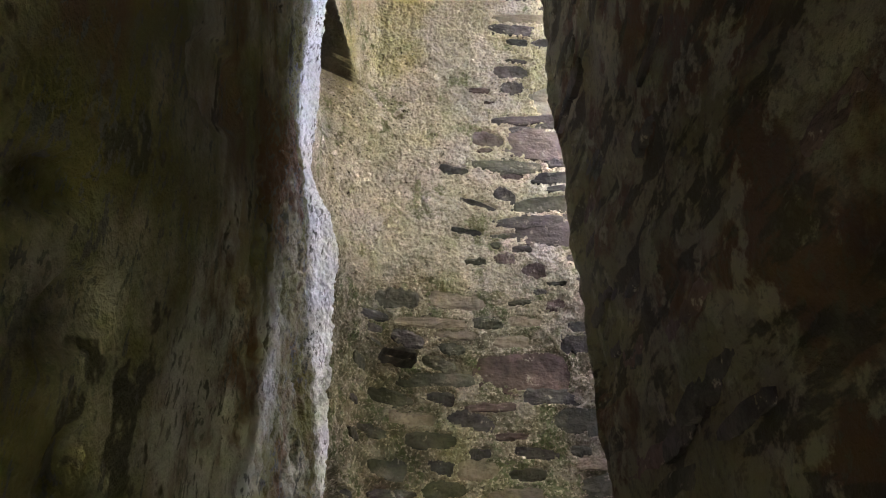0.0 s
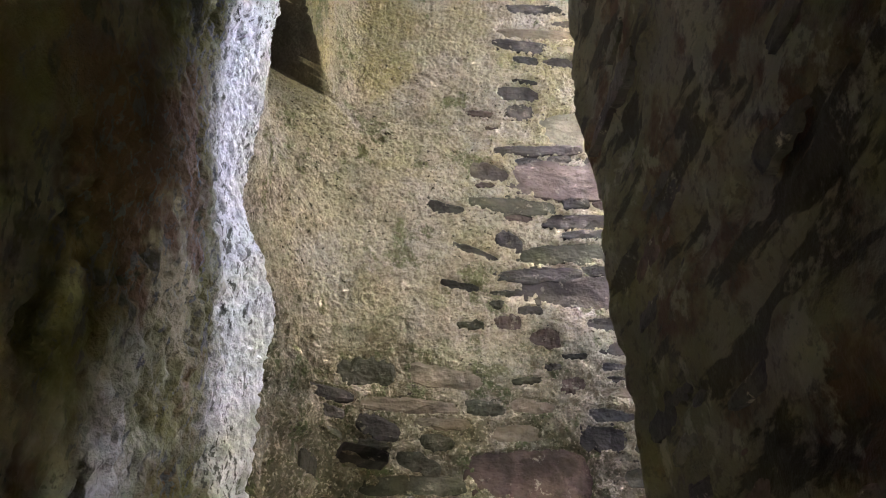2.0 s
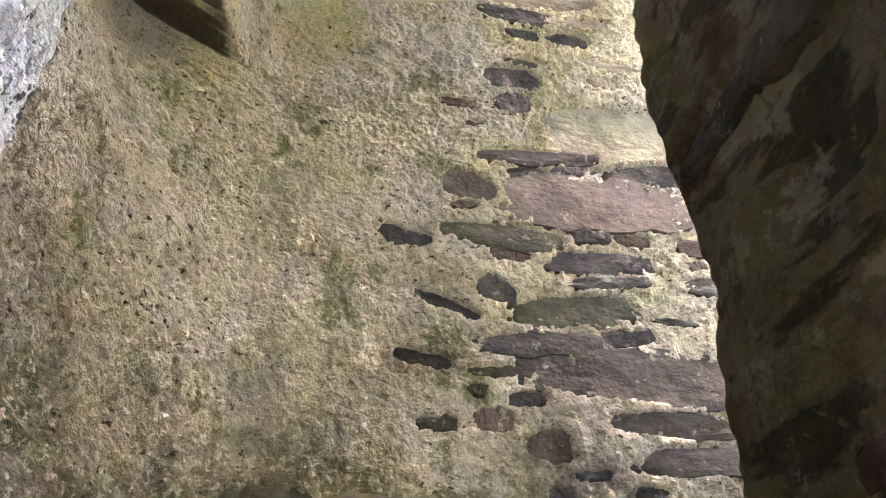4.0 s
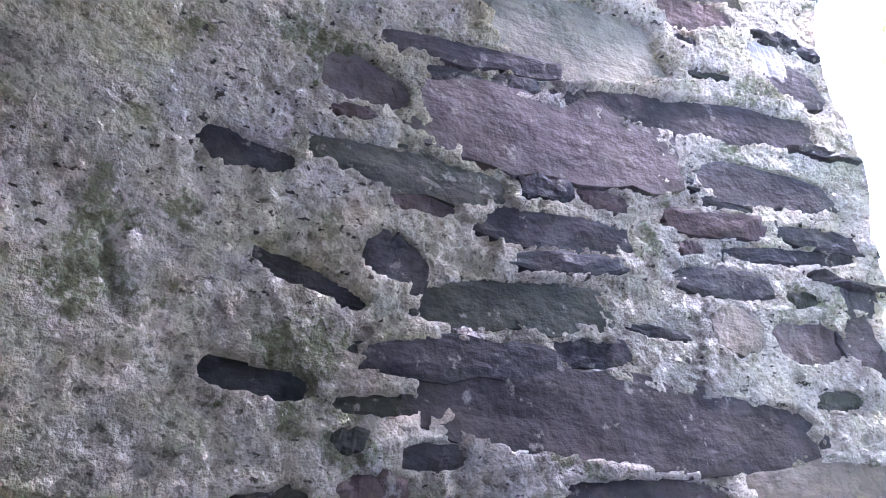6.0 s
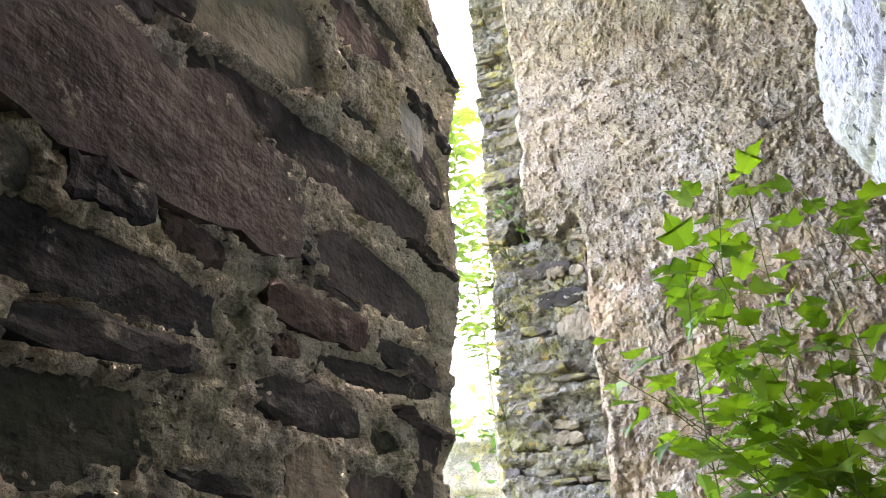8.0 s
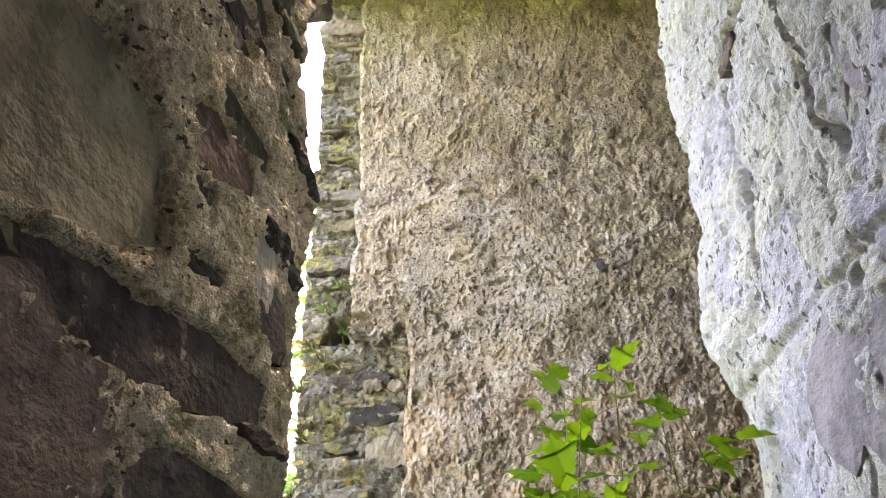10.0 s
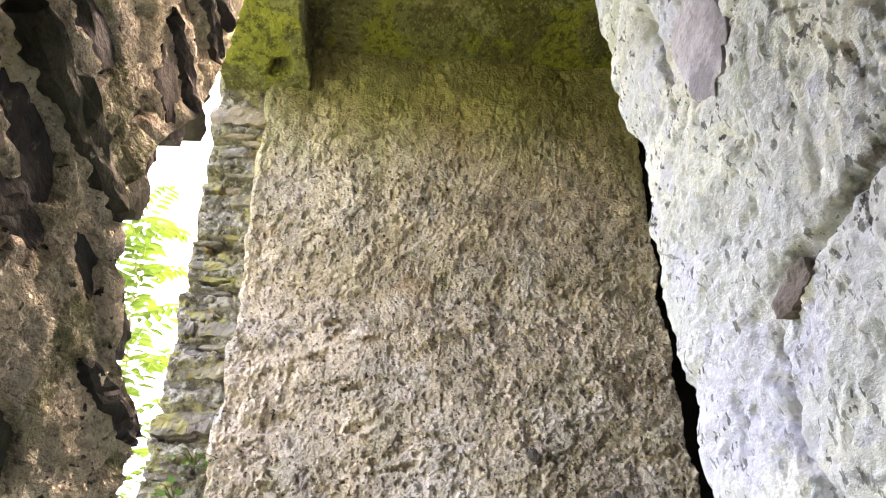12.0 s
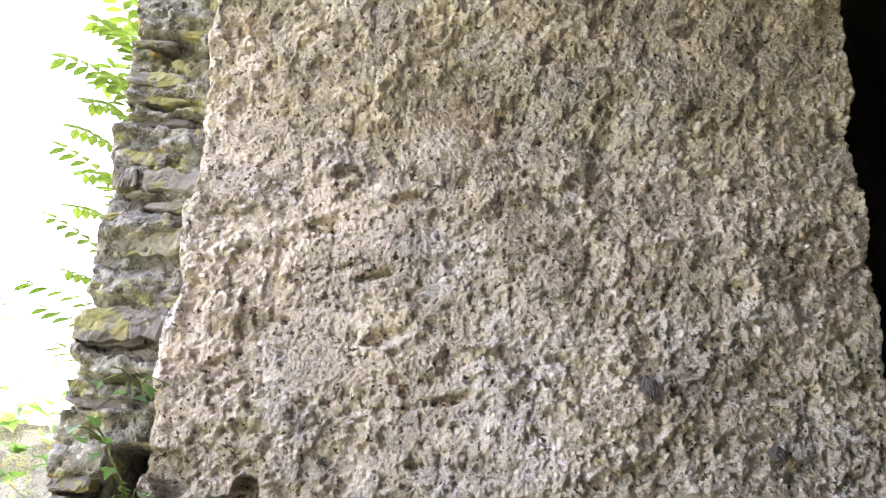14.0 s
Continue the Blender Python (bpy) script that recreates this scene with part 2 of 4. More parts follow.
def mossy():
    k = Mix("mossy_slab")
    k.base((0.17, 0.165, 0.08))
    k.over(k.ramp(k.noise(3.0, 7.0, 0.65), 0.46, 0.54, 0, 0.9), (0.24, 0.25, 0.05))
    k.over(k.ramp(k.noise(4.5, 8.0, 0.65, shift=3), 0.52, 0.57, 0, 0.85), (0.11, 0.10, 0.055))
    k.over(k.ramp(k.noise(2.2, 7.0, 0.65, shift=13), 0.57, 0.61, 0, 0.85), (0.27, 0.26, 0.15))
    k.over(k.ramp(k.noise(40, 8.0, 0.7, shift=23), 0.51, 0.58, 0, 0.75), (0.06, 0.06, 0.025))
    k.over(k.ramp(k.noise(80, 8.0, 0.7, shift=33), 0.55, 0.61, 0, 0.6), (0.36, 0.37, 0.10))
    return k.done(k.noise(55, 4.5, 0.68), 1.0, 0.018)


def slate(name, colours, rough=0.85, lichen=0.0):
    k = Mix(name, rough)
    k.random_base(colours)
    k.over(k.ramp(k.noise(11, 7.0, 0.65), 0.44, 0.60, 0, 0.7), tuple(c * 0.55 for c in colours[0]))
    k.over(k.ramp(k.noise(8, 6.0, shift=3), 0.56, 0.66, 0, 0.45), tuple(min(1, c * 1.7) for c in colours[-1]))
    k.over(k.ramp(k.noise(70, 8.0, 0.7, shift=7), 0.54, 0.62, 0, 0.5), tuple(c * 0.5 for c in colours[0]))
    k.over(k.ramp(k.noise(30, 8.0, 0.7, shift=17), 0.60, 0.66, 0, 0.55), (0.40, 0.36, 0.28))
    if lichen:
        k.over(k.ramp(k.noise(13, 7.0, 0.65, shift=27), 0.53, 0.58, 0, lichen), (0.26, 0.23, 0.085))
        k.over(k.ramp(k.noise(9, 6.0, 0.65, shift=37), 0.62, 0.65, 0, lichen), (0.50, 0.30, 0.05))
        k.over(k.ramp(k.noise(24, 5.0, 0.6, shift=57), 0.62, 0.65, 0, lichen), (0.28, 0.28, 0.25))
    return k.done(k.math("ADD", k.noise(22, 5.0, 0.6), k.math("MULTIPLY", k.noise(10, 5.0, 0.6, stretch=(1, 1, 3), shift=5), 0.6)), 1.0, 0.012)


def plain(name, colour, rough=0.9, vary=0.35, scale=6.0):
    k = Mix(name, rough)
    k.base(colour)
    k.over(k.ramp(k.noise(scale), 0.4, 0.65, 0, 0.8), tuple(c * (1 - vary) for c in colour))
    k.over(k.ramp(k.noise(scale * 9), 0.5, 0.7, 0, 0.5), tuple(min(1, c * (1 + vary)) for c in colour))
    return k.done(k.noise(scale * 8), 0.5, 0.01)


def leaf(name, colour, second):
    m, n, l = nodes_of(name)
    b = n["Principled BSDF"]
    b.inputs["Roughness"].default_value = 0.45
    geo = n.new("ShaderNodeNewGeometry")
    r = n.new("ShaderNodeValToRGB")
    r.color_ramp.elements[0].color, r.color_ramp.elements[1].color = (*colour, 1), (*second, 1)
    l.new(geo.outputs["Random Per Island"], r.inputs[0])
    l.new(r.outputs[0], b.inputs["Base Color"])
    t = n.new("ShaderNodeBsdfTranslucent")
    l.new(r.outputs[0], t.inputs["Color"])
    k = n.new("ShaderNodeMixShader")
    k.inputs[0].default_value = 0.55
    l.new(b.outputs[0], k.inputs[1])
    l.new(t.outputs[0], k.inputs[2])
    l.new(k.outputs[0], n["Material Output"].inputs["Surface"])
    return m


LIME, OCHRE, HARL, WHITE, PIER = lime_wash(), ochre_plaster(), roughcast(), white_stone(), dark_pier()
MASON, MOSS = masonry_mortar(), mossy()
SLATE = {
    "d": slate("dark_slate", [(0.053, 0.047, 0.044), (0.077, 0.066, 0.06), (0.06, 0.059, 0.052)]),
    "p": slate("purple_slate", [(0.078, 0.065, 0.057), (0.104, 0.086, 0.077)]),
    "k": slate("pink_sandstone", [(0.14, 0.108, 0.092), (0.165, 0.128, 0.11)]),
    "g": slate("green_slate", [(0.07, 0.068, 0.045), (0.09, 0.086, 0.06)]),
    "r": slate("red_slate", [(0.10, 0.068, 0.056), (0.125, 0.086, 0.072)]),
    "b": slate("brown_stone", [(0.25, 0.20, 0.145), (0.30, 0.245, 0.18)]),
    "o": slate("ochre_cobble", [(0.25, 0.228, 0.16), (0.28, 0.255, 0.18)]),
    "c": slate("lichened_slate", [(0.20, 0.175, 0.145), (0.15, 0.125, 0.12), (0.25, 0.215, 0.15)], lichen=0.8),
    "l": slate("lilac_stone", [(0.31, 0.275, 0.285), (0.36, 0.315, 0.32)]),
    "w": slate("pale_cobble", [(0.52, 0.475, 0.41), (0.56, 0.52, 0.46)]),
}
# near-black base colour stands in for the chamber's darkness
UNLIT_STONE = plain("unlit_stone", (0.035, 0.033, 0.028))
STEP = plain("step_stone", (0.10, 0.09, 0.075))
EARTH = plain("earth_grass", (0.10, 0.13, 0.05), scale=3.0)
BARK = plain("bark", (0.20, 0.17, 0.11), scale=20)
STEM = plain("green_stem", (0.14, 0.16, 0.05), scale=20)
LEAF_BUSH = leaf("bush_leaf", (0.07, 0.16, 0.008), (0.26, 0.41, 0.012))
LEAF_ASH = leaf("ash_leaf", (0.035, 0.07, 0.008), (0.055, 0.10, 0.012))
LEAF_IVY = leaf("ivy_leaf", (0.05, 0.12, 0.03), (0.10, 0.20, 0.04))
DRY = leaf("dry_leaf", (0.30, 0.22, 0.08), (0.40, 0.33, 0.12))


# ---- noise for relief ----
def lattice(ix, iy, iz, seed):
    h = (ix * 374761393 + iy * 668265263 + iz * 2147483647 + seed * 974634777) & 0xFFFFFFFF
    h = ((h ^ (h >> 13)) * 1274126177) & 0xFFFFFFFF
    h = ((h ^ (h >> 16)) * 2246822519) & 0xFFFFFFFF
    return ((h ^ (h >> 15)) & 0xFFFF) / 65535.0


def value_noise(p, seed=0):
    i = np.floor(p).astype(np.int64)
    f = p - i
    f = f * f * (3 - 2 * f)
    out = 0.0
    for dx in (0, 1):
        for dy in (0, 1):
            for dz in (0, 1):
                w = (f[..., 0] if dx else 1 - f[..., 0]) * (f[..., 1] if dy else 1 - f[..., 1]) * (f[..., 2] if dz else 1 - f[..., 2])
                out = out + w * lattice(i[..., 0] + dx, i[..., 1] + dy, i[..., 2] + dz, seed)
    return out * 2 - 1


def fbm(p, scale, octaves=4, seed=0, gain=0.5, stretch=(1, 1, 1)):
    q = p * scale * np.array(stretch)
    total, amp = 0.0, 1.0
    for o in range(octaves):
        total = total + amp * value_noise(q + 17.3 * o, seed + o)
        q, amp = q * 2.03, amp * gain
    return total


def crumbs(p, scale, seed=0, sharp=1.5):
    """Rounded grains packed at random: 1 at a grain's middle, 0 between grains."""
    q = p * scale
    i = np.floor(q).astype(np.int64)
    best = np.full(q.shape[:-1], 9.0)
    for dx in (-1, 0, 1):
        for dy in (-1, 0, 1):
            for dz in (-1, 0, 1):
                c = (i[..., 0] + dx, i[..., 1] + dy, i[..., 2] + dz)
                d = sum((c[k] + lattice(*c, seed + 7 * k) - q[..., k]) ** 2 for k in range(3))
                best = np.minimum(best, d)
    return np.clip(1 - best * sharp, 0, 1)


def smooth(x, a, b):
    k = np.clip((x - a) / (b - a), 0, 1)
    return k * k * (3 - 2 * k)


def normals_of(P):
    du, dv = np.gradient(P, axis=1), np.gradient(P, axis=0)
    n = np.cross(du, dv)
    return n / np.maximum(np.linalg.norm(n, axis=-1, keepdims=True), 1e-9)


def sheet(name, P, material, back=None, parent=None):
    """A grid of points as a mesh, facing cross(du, dv); with back, a block that reaches to the grid's rim moved by it."""
    nv, nu = P.shape[:2]
    verts = P.reshape(-1, 3)
    idx = np.arange(nv * nu).reshape(nv, nu)
    quads = np.stack([idx[:-1, :-1], idx[:-1, 1:], idx[1:, 1:], idx[1:, :-1]], -1).reshape(-1, 4)
    faces = quads
    if back is not None:
        rim = np.concatenate([idx[0, :], idx[1:, -1], idx[-1, -2::-1], idx[-2:0:-1, 0]])
        base = len(verts)
        moved = verts[rim] + np.asarray(back)
        centre = moved.mean(0)[None]
        verts = np.concatenate([verts, moved, centre])
        k = len(rim)
        a, b = rim, np.roll(rim, -1)
        c, d = base + (np.arange(k) + 1) % k, base + np.arange(k)
        faces = np.concatenate([faces, np.stack([b, a, d, c], -1)])
        tris = np.stack([d, np.full(k, base + k), c], -1)
    me = bpy.data.meshes.new(name)
    me.from_pydata(verts.tolist(), [], faces.tolist() + (tris.tolist() if back is not None else []))
    me.materials.append(material)
    me.polygons.foreach_set("use_smooth", np.ones(len(me.polygons), bool))
    me.update()
    ob = new(name, me)
    ob.parent = parent
    return ob


def plan_line(points, step):
    """Points every step metres along a line of plan points."""
    p = np.array(points, float)
    d = np.concatenate([[0], np.cumsum(np.linalg.norm(np.diff(p, axis=0), axis=1))])
    s = np.linspace(0, d[-1], int(d[-1] / step) + 2)
    return np.stack([np.interp(s, d, p[:, 0]), np.interp(s, d, p[:, 1])], -1)


def soften(p, rounds=1):
    p = np.array(p, float)
    for _ in range(rounds):
        q, r = 0.75 * p[:-1] + 0.25 * p[1:], 0.25 * p[:-1] + 0.75 * p[1:]
        p = np.concatenate([p[:1], np.stack([q, r], 1).reshape(-1, 2)[1:-1], p[-1:]])
    return p


def part(name, bm, material, parent, label=""):
    me = bpy.data.meshes.new(name)
    bm.to_mesh(me)
    bm.free()
    me.materials.append(material)
    ob = new(name, me)
    ob.parent = parent
    return tagged(ob, label=label)


# ---- stair walls ----
# plan of the west wall and the rounded corner into the north wall: at the foot, in the recess, above its lintel
LOW = [(-0.30, -1.1), (-0.27, 0.6), (-0.262, 1.3), (-0.23, 1.75), (-0.17, 1.94), (-0.155, 2.0), (-0.15, 2.1), (-0.135, 2.25), (-0.10, 2.42), (-0.06, 2.53), (0.02, 2.585), (0.1, 2.608), (0.25, 2.63)]
DEEP = [(-0.30, -1.1), (-0.27, 0.6), (-0.262, 1.3), (-0.245, 1.75), (-0.256, 1.94), (-0.28, 1.955), (-0.36, 1.99), (-0.43, 2.20), (-0.41, 2.345), (-0.30, 2.42), (-0.155, 2.505), (-0.05, 2.575), (0.25, 2.63)]
MID = [(-0.30, -1.1), (-0.27, 0.6), (-0.262, 1.3), (-0.245, 1.75), (-0.256, 1.94), (-0.262, 1.97), (-0.266, 2.06), (-0.262, 2.20), (-0.238, 2.35), (-0.207, 2.44), (-0.155, 2.51), (-0.05, 2.575), (0.25, 2.63)]
TOP = [(-0.30, -1.1), (-0.27, 0.6), (-0.262, 1.3), (-0.245, 1.75), (-0.256, 1.94), (-0.255, 2.0), (-0.25, 2.09), (-0.21, 2.29), (-0.155, 2.51), (-0.12, 2.57), (-0.09, 2.595), (0.0, 2.61), (0.25, 2.63)]
COUNT = [170, 90, 90, 40, 5, 16, 22, 22, 22, 22, 26, 62]
END = [(2.0, 1.80), (3.33, 1.65), (3.37, 1.55), (3.44, 1.37), (3.48, 1.29), (3.53, 1.29), (3.58, 1.335), (3.68, 1.32), (3.79, 1.36), (3.88, 1.375), (4.03, 1.34), (4.14, 1.34), (4.20, 1.35), (4.28, 1.38),
       (4.345, 1.40), (4.37, 1.26), (4.43, 1.215), (4.53, 1.19), (4.60, 1.225), (4.72, 1.31), (4.81, 1.34), (4.95, 1.37), (5.30, 1.40), (6.0, 1.42)]


# x, z, width, height, tilt of the stones that stand out in the north wall
UPPER = [(0.60, 4.47, 0.37, 0.06, 5, "b"), (0.49, 4.12, 0.16, 0.08, 4, "p"), (0.49, 4.03, 0.09, 0.06, 3, "p"), (0.51, 4.19, 0.12, 0.03, 3, "d"), (0.75, 4.16, 0.09, 0.04, 7, "b"),
         (0.76, 3.98, 0.37, 0.175, 11, "o"), (1.03, 4.14, 0.18, 0.07, 12, "r"), (1.18, 4.07, 0.08, 0.075, 16, "w"), (0.98, 3.87, 0.53, 0.075, 7, "p"), (0.54, 3.86, 0.29, 0.035, 8, "p"),
         (0.51, 3.81, 0.10, 0.034, 7, "d"), (0.62, 3.83, 0.08, 0.03, 10, "d"), (0.67, 3.74, 0.44, 0.12, 3, "k"), (0.37, 3.74, 0.13, 0.07, -7, "k"), (1.24, 4.02, 0.14, 0.08, -5, "d")]
MIDDLE = [(0.23, 3.57, 0.12, 0.044, 2, "d"), (0.44, 3.61, 0.28, 0.058, 1, "g"), (0.66, 3.64, 0.08, 0.03, 8, "d"), (1.11, 3.75, 0.30, 0.075, 4, "d"), (0.98, 3.65, 0.18, 0.038, 6, "r"),
          (1.14, 3.62, 0.27, 0.026, 8, "d"), (0.67, 3.57, 0.23, 0.052, 7, "d"), (0.69, 3.52, 0.18, 0.027, 8, "d"), (0.46, 3.57, 0.09, 0.04, 4, "r"), (0.43, 3.47, 0.08, 0.055, -19, "d"),
          (0.32, 3.42, 0.16, 0.026, -15, "d"), (0.60, 3.44, 0.27, 0.056, 9, "g"), (0.51, 3.35, 0.26, 0.043, 8, "d"), (0.72, 3.39, 0.12, 0.033, 8, "d"), (0.79, 3.30, 0.61, 0.10, 0, "p")]
LOWER = [(0.27, 3.29, 0.12, 0.032, -3, "d"), (1.12, 3.46, 0.14, 0.06, 6, "k"), (1.24, 3.47, 0.12, 0.09, -14, "p"), (0.48, 3.23, 0.08, 0.026, 6, "d"), (0.41, 3.18, 0.07, 0.04, 5, "r"),
         (0.52, 3.14, 0.09, 0.06, 4, "r"), (0.78, 3.20, 0.28, 0.047, 1, "p"), (0.87, 3.13, 0.40, 0.042, 5, "p"), (1.12, 3.24, 0.32, 0.06, 4, "b"), (1.25, 3.56, 0.08, 0.05, 1, "p")]
FOOT = [(0.46, 2.74, 0.32, 0.13, 0, "r"), (0.54, 2.65, 0.16, 0.047, -2, "d"), (0.66, 2.85, 0.11, 0.06, -3, "d"), (0.42, 2.85, 0.12, 0.04, 6, "b"), (0.64, 2.57, 0.18, 0.085, -2, "g"),
        (0.16, 2.63, 0.10, 0.044, -4, "d"), (0.26, 2.56, 0.15, 0.05, -9, "d"), (0.05, 2.83, 0.10, 0.043, -20, "d"), (0.47, 2.46, 0.15, 0.036, -5, "d"), (0.16, 2.75, 0.11, 0.038, -14, "g"), (0.47, 2.93, 0.13, 0.037, -3, "b")]
STONES = UPPER + MIDDLE + LOWER + FOOT
rnd = random.Random(77)


def free(x, z, w, h, gap=0.008):
    return all(abs(x - s[0]) > (w + s[2]) / 2 + gap or abs(z - s[1]) > (h + s[3]) / 2 + gap for s in STONES)


def scatter(n, x0, x1, z0, z1, wide, high, kinds, tilt=6):
    for k in range(n):
        x, z, w, h = rnd.uniform(x0, x1), rnd.uniform(z0, z1), rnd.uniform(*wide), rnd.uniform(*high)
        if free(x, z, w, h):
            STONES.append((x, z, w, h, rnd.uniform(-tilt, tilt) + 3, rnd.choice(kinds)))


scatter(90, 0.95, 1.25, 3.1, 5.3, (0.08, 0.24), (0.03, 0.06), "ddpgb")
scatter(110, 0.45, 0.95, 4.2, 5.4, (0.10, 0.30), (0.03, 0.06), "bbpdg")
scatter(140, 0.30, 1.2, 3.0, 4.1, (0.04, 0.12), (0.014, 0.028), "ddgr")
scatter(160, 0.0, 0.95, 2.25, 3.02, (0.12, 0.30), (0.03, 0.065), "dgbgbrg")
scatter(420, 0.0, 0.95, 2.25, 3.02, (0.06, 0.18), (0.02, 0.04), "dgbgbrg")
scatter(420, -0.12, 0.40, 2.3, 3.0, (0.07, 0.20), (0.022, 0.045), "ggdgbd", 14)
scatter(220, -0.13, 0.15, 2.2, 2.9, (0.06, 0.15), (0.02, 0.045), "ddggg", 22)


def densify(points, counts):
    out = []
    for (a, b), n in zip(zip(points[:-1], points[1:]), counts):
        k = np.arange(n)[:, None] / n
        out.append(np.array(a) * (1 - k) + np.array(b) * k)
    return np.concatenate(out + [np.array(points[-1:])])


def blur(c, w):
    pad = np.concatenate([np.repeat(c[:1], w, 0), c, np.repeat(c[-1:], w, 0)])
    k = np.ones(2 * w + 1) / (2 * w + 1)
    return np.stack([np.convolve(pad[:, i], k, "valid") for i in (0, 1)], -1)


def west_north(zs):
    low, mid, deep, top = (densify(c, COUNT) for c in (LOW, MID, DEEP, TOP))
    low, mid, deep, top = blur(low, 5), blur(mid, 5), blur(deep, 2), blur(top, 3)
    z = zs[:, None, None]
    back = np.clip((z - 3.38) / 0.50, 0, 1)
    mid = mid[None] * (1 - back) + deep[None] * back
    along = np.linspace(0, 1, low.shape[0])[None, :, None]
    sill = 2.95 - 0.17 * smooth(low[None, :, 0:1], -0.16, 0.08) + 0.02 * np.sin(along * 120)
    a = smooth(z, sill - 0.12, sill + 0.06)
    b = smooth(z, 3.872, 3.890)
    xy = low[None] * (1 - a) + mid * a * (1 - b) + top[None] * a * b
    flat_x = np.linspace(0.25, 1.0, 260)[None, 1:]
    k = (flat_x - 0.25) / 0.75
    x_end = np.interp(zs, [z for z, x in END], [x for z, x in END])[:, None]
    fx = 0.25 + k * (x_end - 0.25)
    fy = 2.63 + 0.022 * (1 - np.exp(-(fx - 0.25) / 0.15)) - 0.018 * smooth(fx, 0.8, 1.3)
    turn = np.linspace(0, 0.55, 50)[None, 1:]
    ex = x_end - 0.02 * np.cos(turn * 9) * (turn < 0.17) - 0.9 * np.maximum(0, turn - 0.10)
    ey = 2.635 + turn + 0 * ex
    X = np.concatenate([xy[..., 0], fx, ex + 0 * ey], 1)
    Y = np.concatenate([xy[..., 1], fy, ey], 1)
    return np.stack([X, Y, np.repeat(zs[:, None], X.shape[1], 1)], -1)


def rows_of(parts):
    return np.concatenate([np.arange(a, b, s) for a, b, s in parts])


ZS = rows_of([(0.2, 2.1, 0.02), (2.1, 2.6, 0.008), (2.6, 3.1, 0.0052), (3.1, 4.2, 0.004), (4.2, 4.6, 0.0052), (4.6, 6.0, 0.012)])
P = west_north(ZS)
N = normals_of(P)
rubble = np.maximum(smooth(P[..., 0] + 0.16 * fbm(P, 4, 3, 19), 0.08, 0.45), 1 - smooth(P[..., 2], 2.75, 3.0)) * smooth(P[..., 1], 1.9, 2.1)
rubble = rubble * (1 - 0.4 * smooth(P[..., 0] + 0.1 * fbm(P, 6, 2, 20), 0.80, 0.98))
P0 = P
fine = smooth(P[..., 1], 1.15, 1.45)          # the plaster is worn smooth lower down the stair
soft_side = (1 - rubble) * fine
relief = (0.010 * fbm(P, 3.0, 2, 5) + 0.014 * fbm(P, 13, 3, 6, stretch=(0.6, 0.6, 1.8)) * (1 - smooth(P[..., 2], 2.75, 3.05)) * smooth(P[..., 1], 2.0, 2.15) + 0.002 * fine * fbm(P, 28, 3, 9)
          + rubble * (0.006 * fbm(P, 8, 3, 21, stretch=(0.6, 0.6, 1.8)) + 0.006 * fbm(P, 55, 3, 22, 0.75) + 0.008 * crumbs(P, 62, 3, 1.15) * smooth(fbm(P, 6, 2, 23), -0.6, 0.4))
          + smooth(P[..., 1], 1.2, 1.45) * (1 - smooth(P[..., 1], 1.9, 2.05)) * (0.005 * crumbs(P, 40, 7, 1.2) + 0.003 * fbm(P, 40, 3, 28, 0.7, stretch=(1, 1, 0.7)))
          + soft_side * (0.003 * fbm(P, 58, 3, 24, 0.75) + 0.004 * crumbs(P, 60, 5, 1.2) * smooth(fbm(P, 5, 3, 27), -0.3, 0.5))
          - rubble * 0.009 * smooth(fbm(P, 36, 4, 43, 0.6, stretch=(0.7, 0.7, 1.3)), 0.52, 0.62)
          - (0.010 - 0.005 * rubble) * smooth(P[..., 1], 0.9, 1.4) * smooth(fbm(P, 26, 3, 41, stretch=(1, 1, 0.6)), 0.55, 0.68)
          - 0.007 * fine * smooth(fbm(P, 60, 2, 42), 0.45, 0.7))
# a crooked crack and a scaled patch in the plaster
relief = relief - soft_side * 0.007 * np.exp(-((np.hypot(P[..., 0] - 0.17, (P[..., 2] - 3.42) * 0.8) - 0.075 + 0.012 * fbm(P, 14, 3, 47)) / 0.006) ** 2)
ragged = 0.30 * fbm(P, 17, 2, 49) + 0.22 * fbm(P, 60, 2, 50, 0.7)
north = (P[..., 1] > 2.0) & (P[..., 1] < 2.7)
shape = random.Random(99)
for x, z, w, h, tilt, kind in STONES:
    near = np.nonzero(north & (np.abs(P[..., 0] - x) < w * 0.7 + 0.02) & (np.abs(P[..., 2] - z) < h * 0.8 + 0.04 + w * 0.15))
    c, q = math.cos(radians(tilt)), math.sin(radians(tilt))
    dx, dz = P[near][:, 0] - x, P[near][:, 2] - z
    a, b = (dx * c + dz * q) / (w / 2), (dz * c - dx * q) / (h / 2 + 0.003)
    # each stone shows in a ragged opening of the mortar, blunt at one end and drawn out at the other
    taper, bow = shape.uniform(-0.35, 0.35), shape.uniform(-0.25, 0.25)
    b = (b + bow * (a * a - 0.4)) / (1 + taper * a)
    r = np.abs(a) ** shape.uniform(2.4, 5.0) + np.abs(b) ** 3.0 + ragged[near]
    relief[near] += -(relief[near] + 0.020) * (1 - smooth(r, 0.84, 1.06))
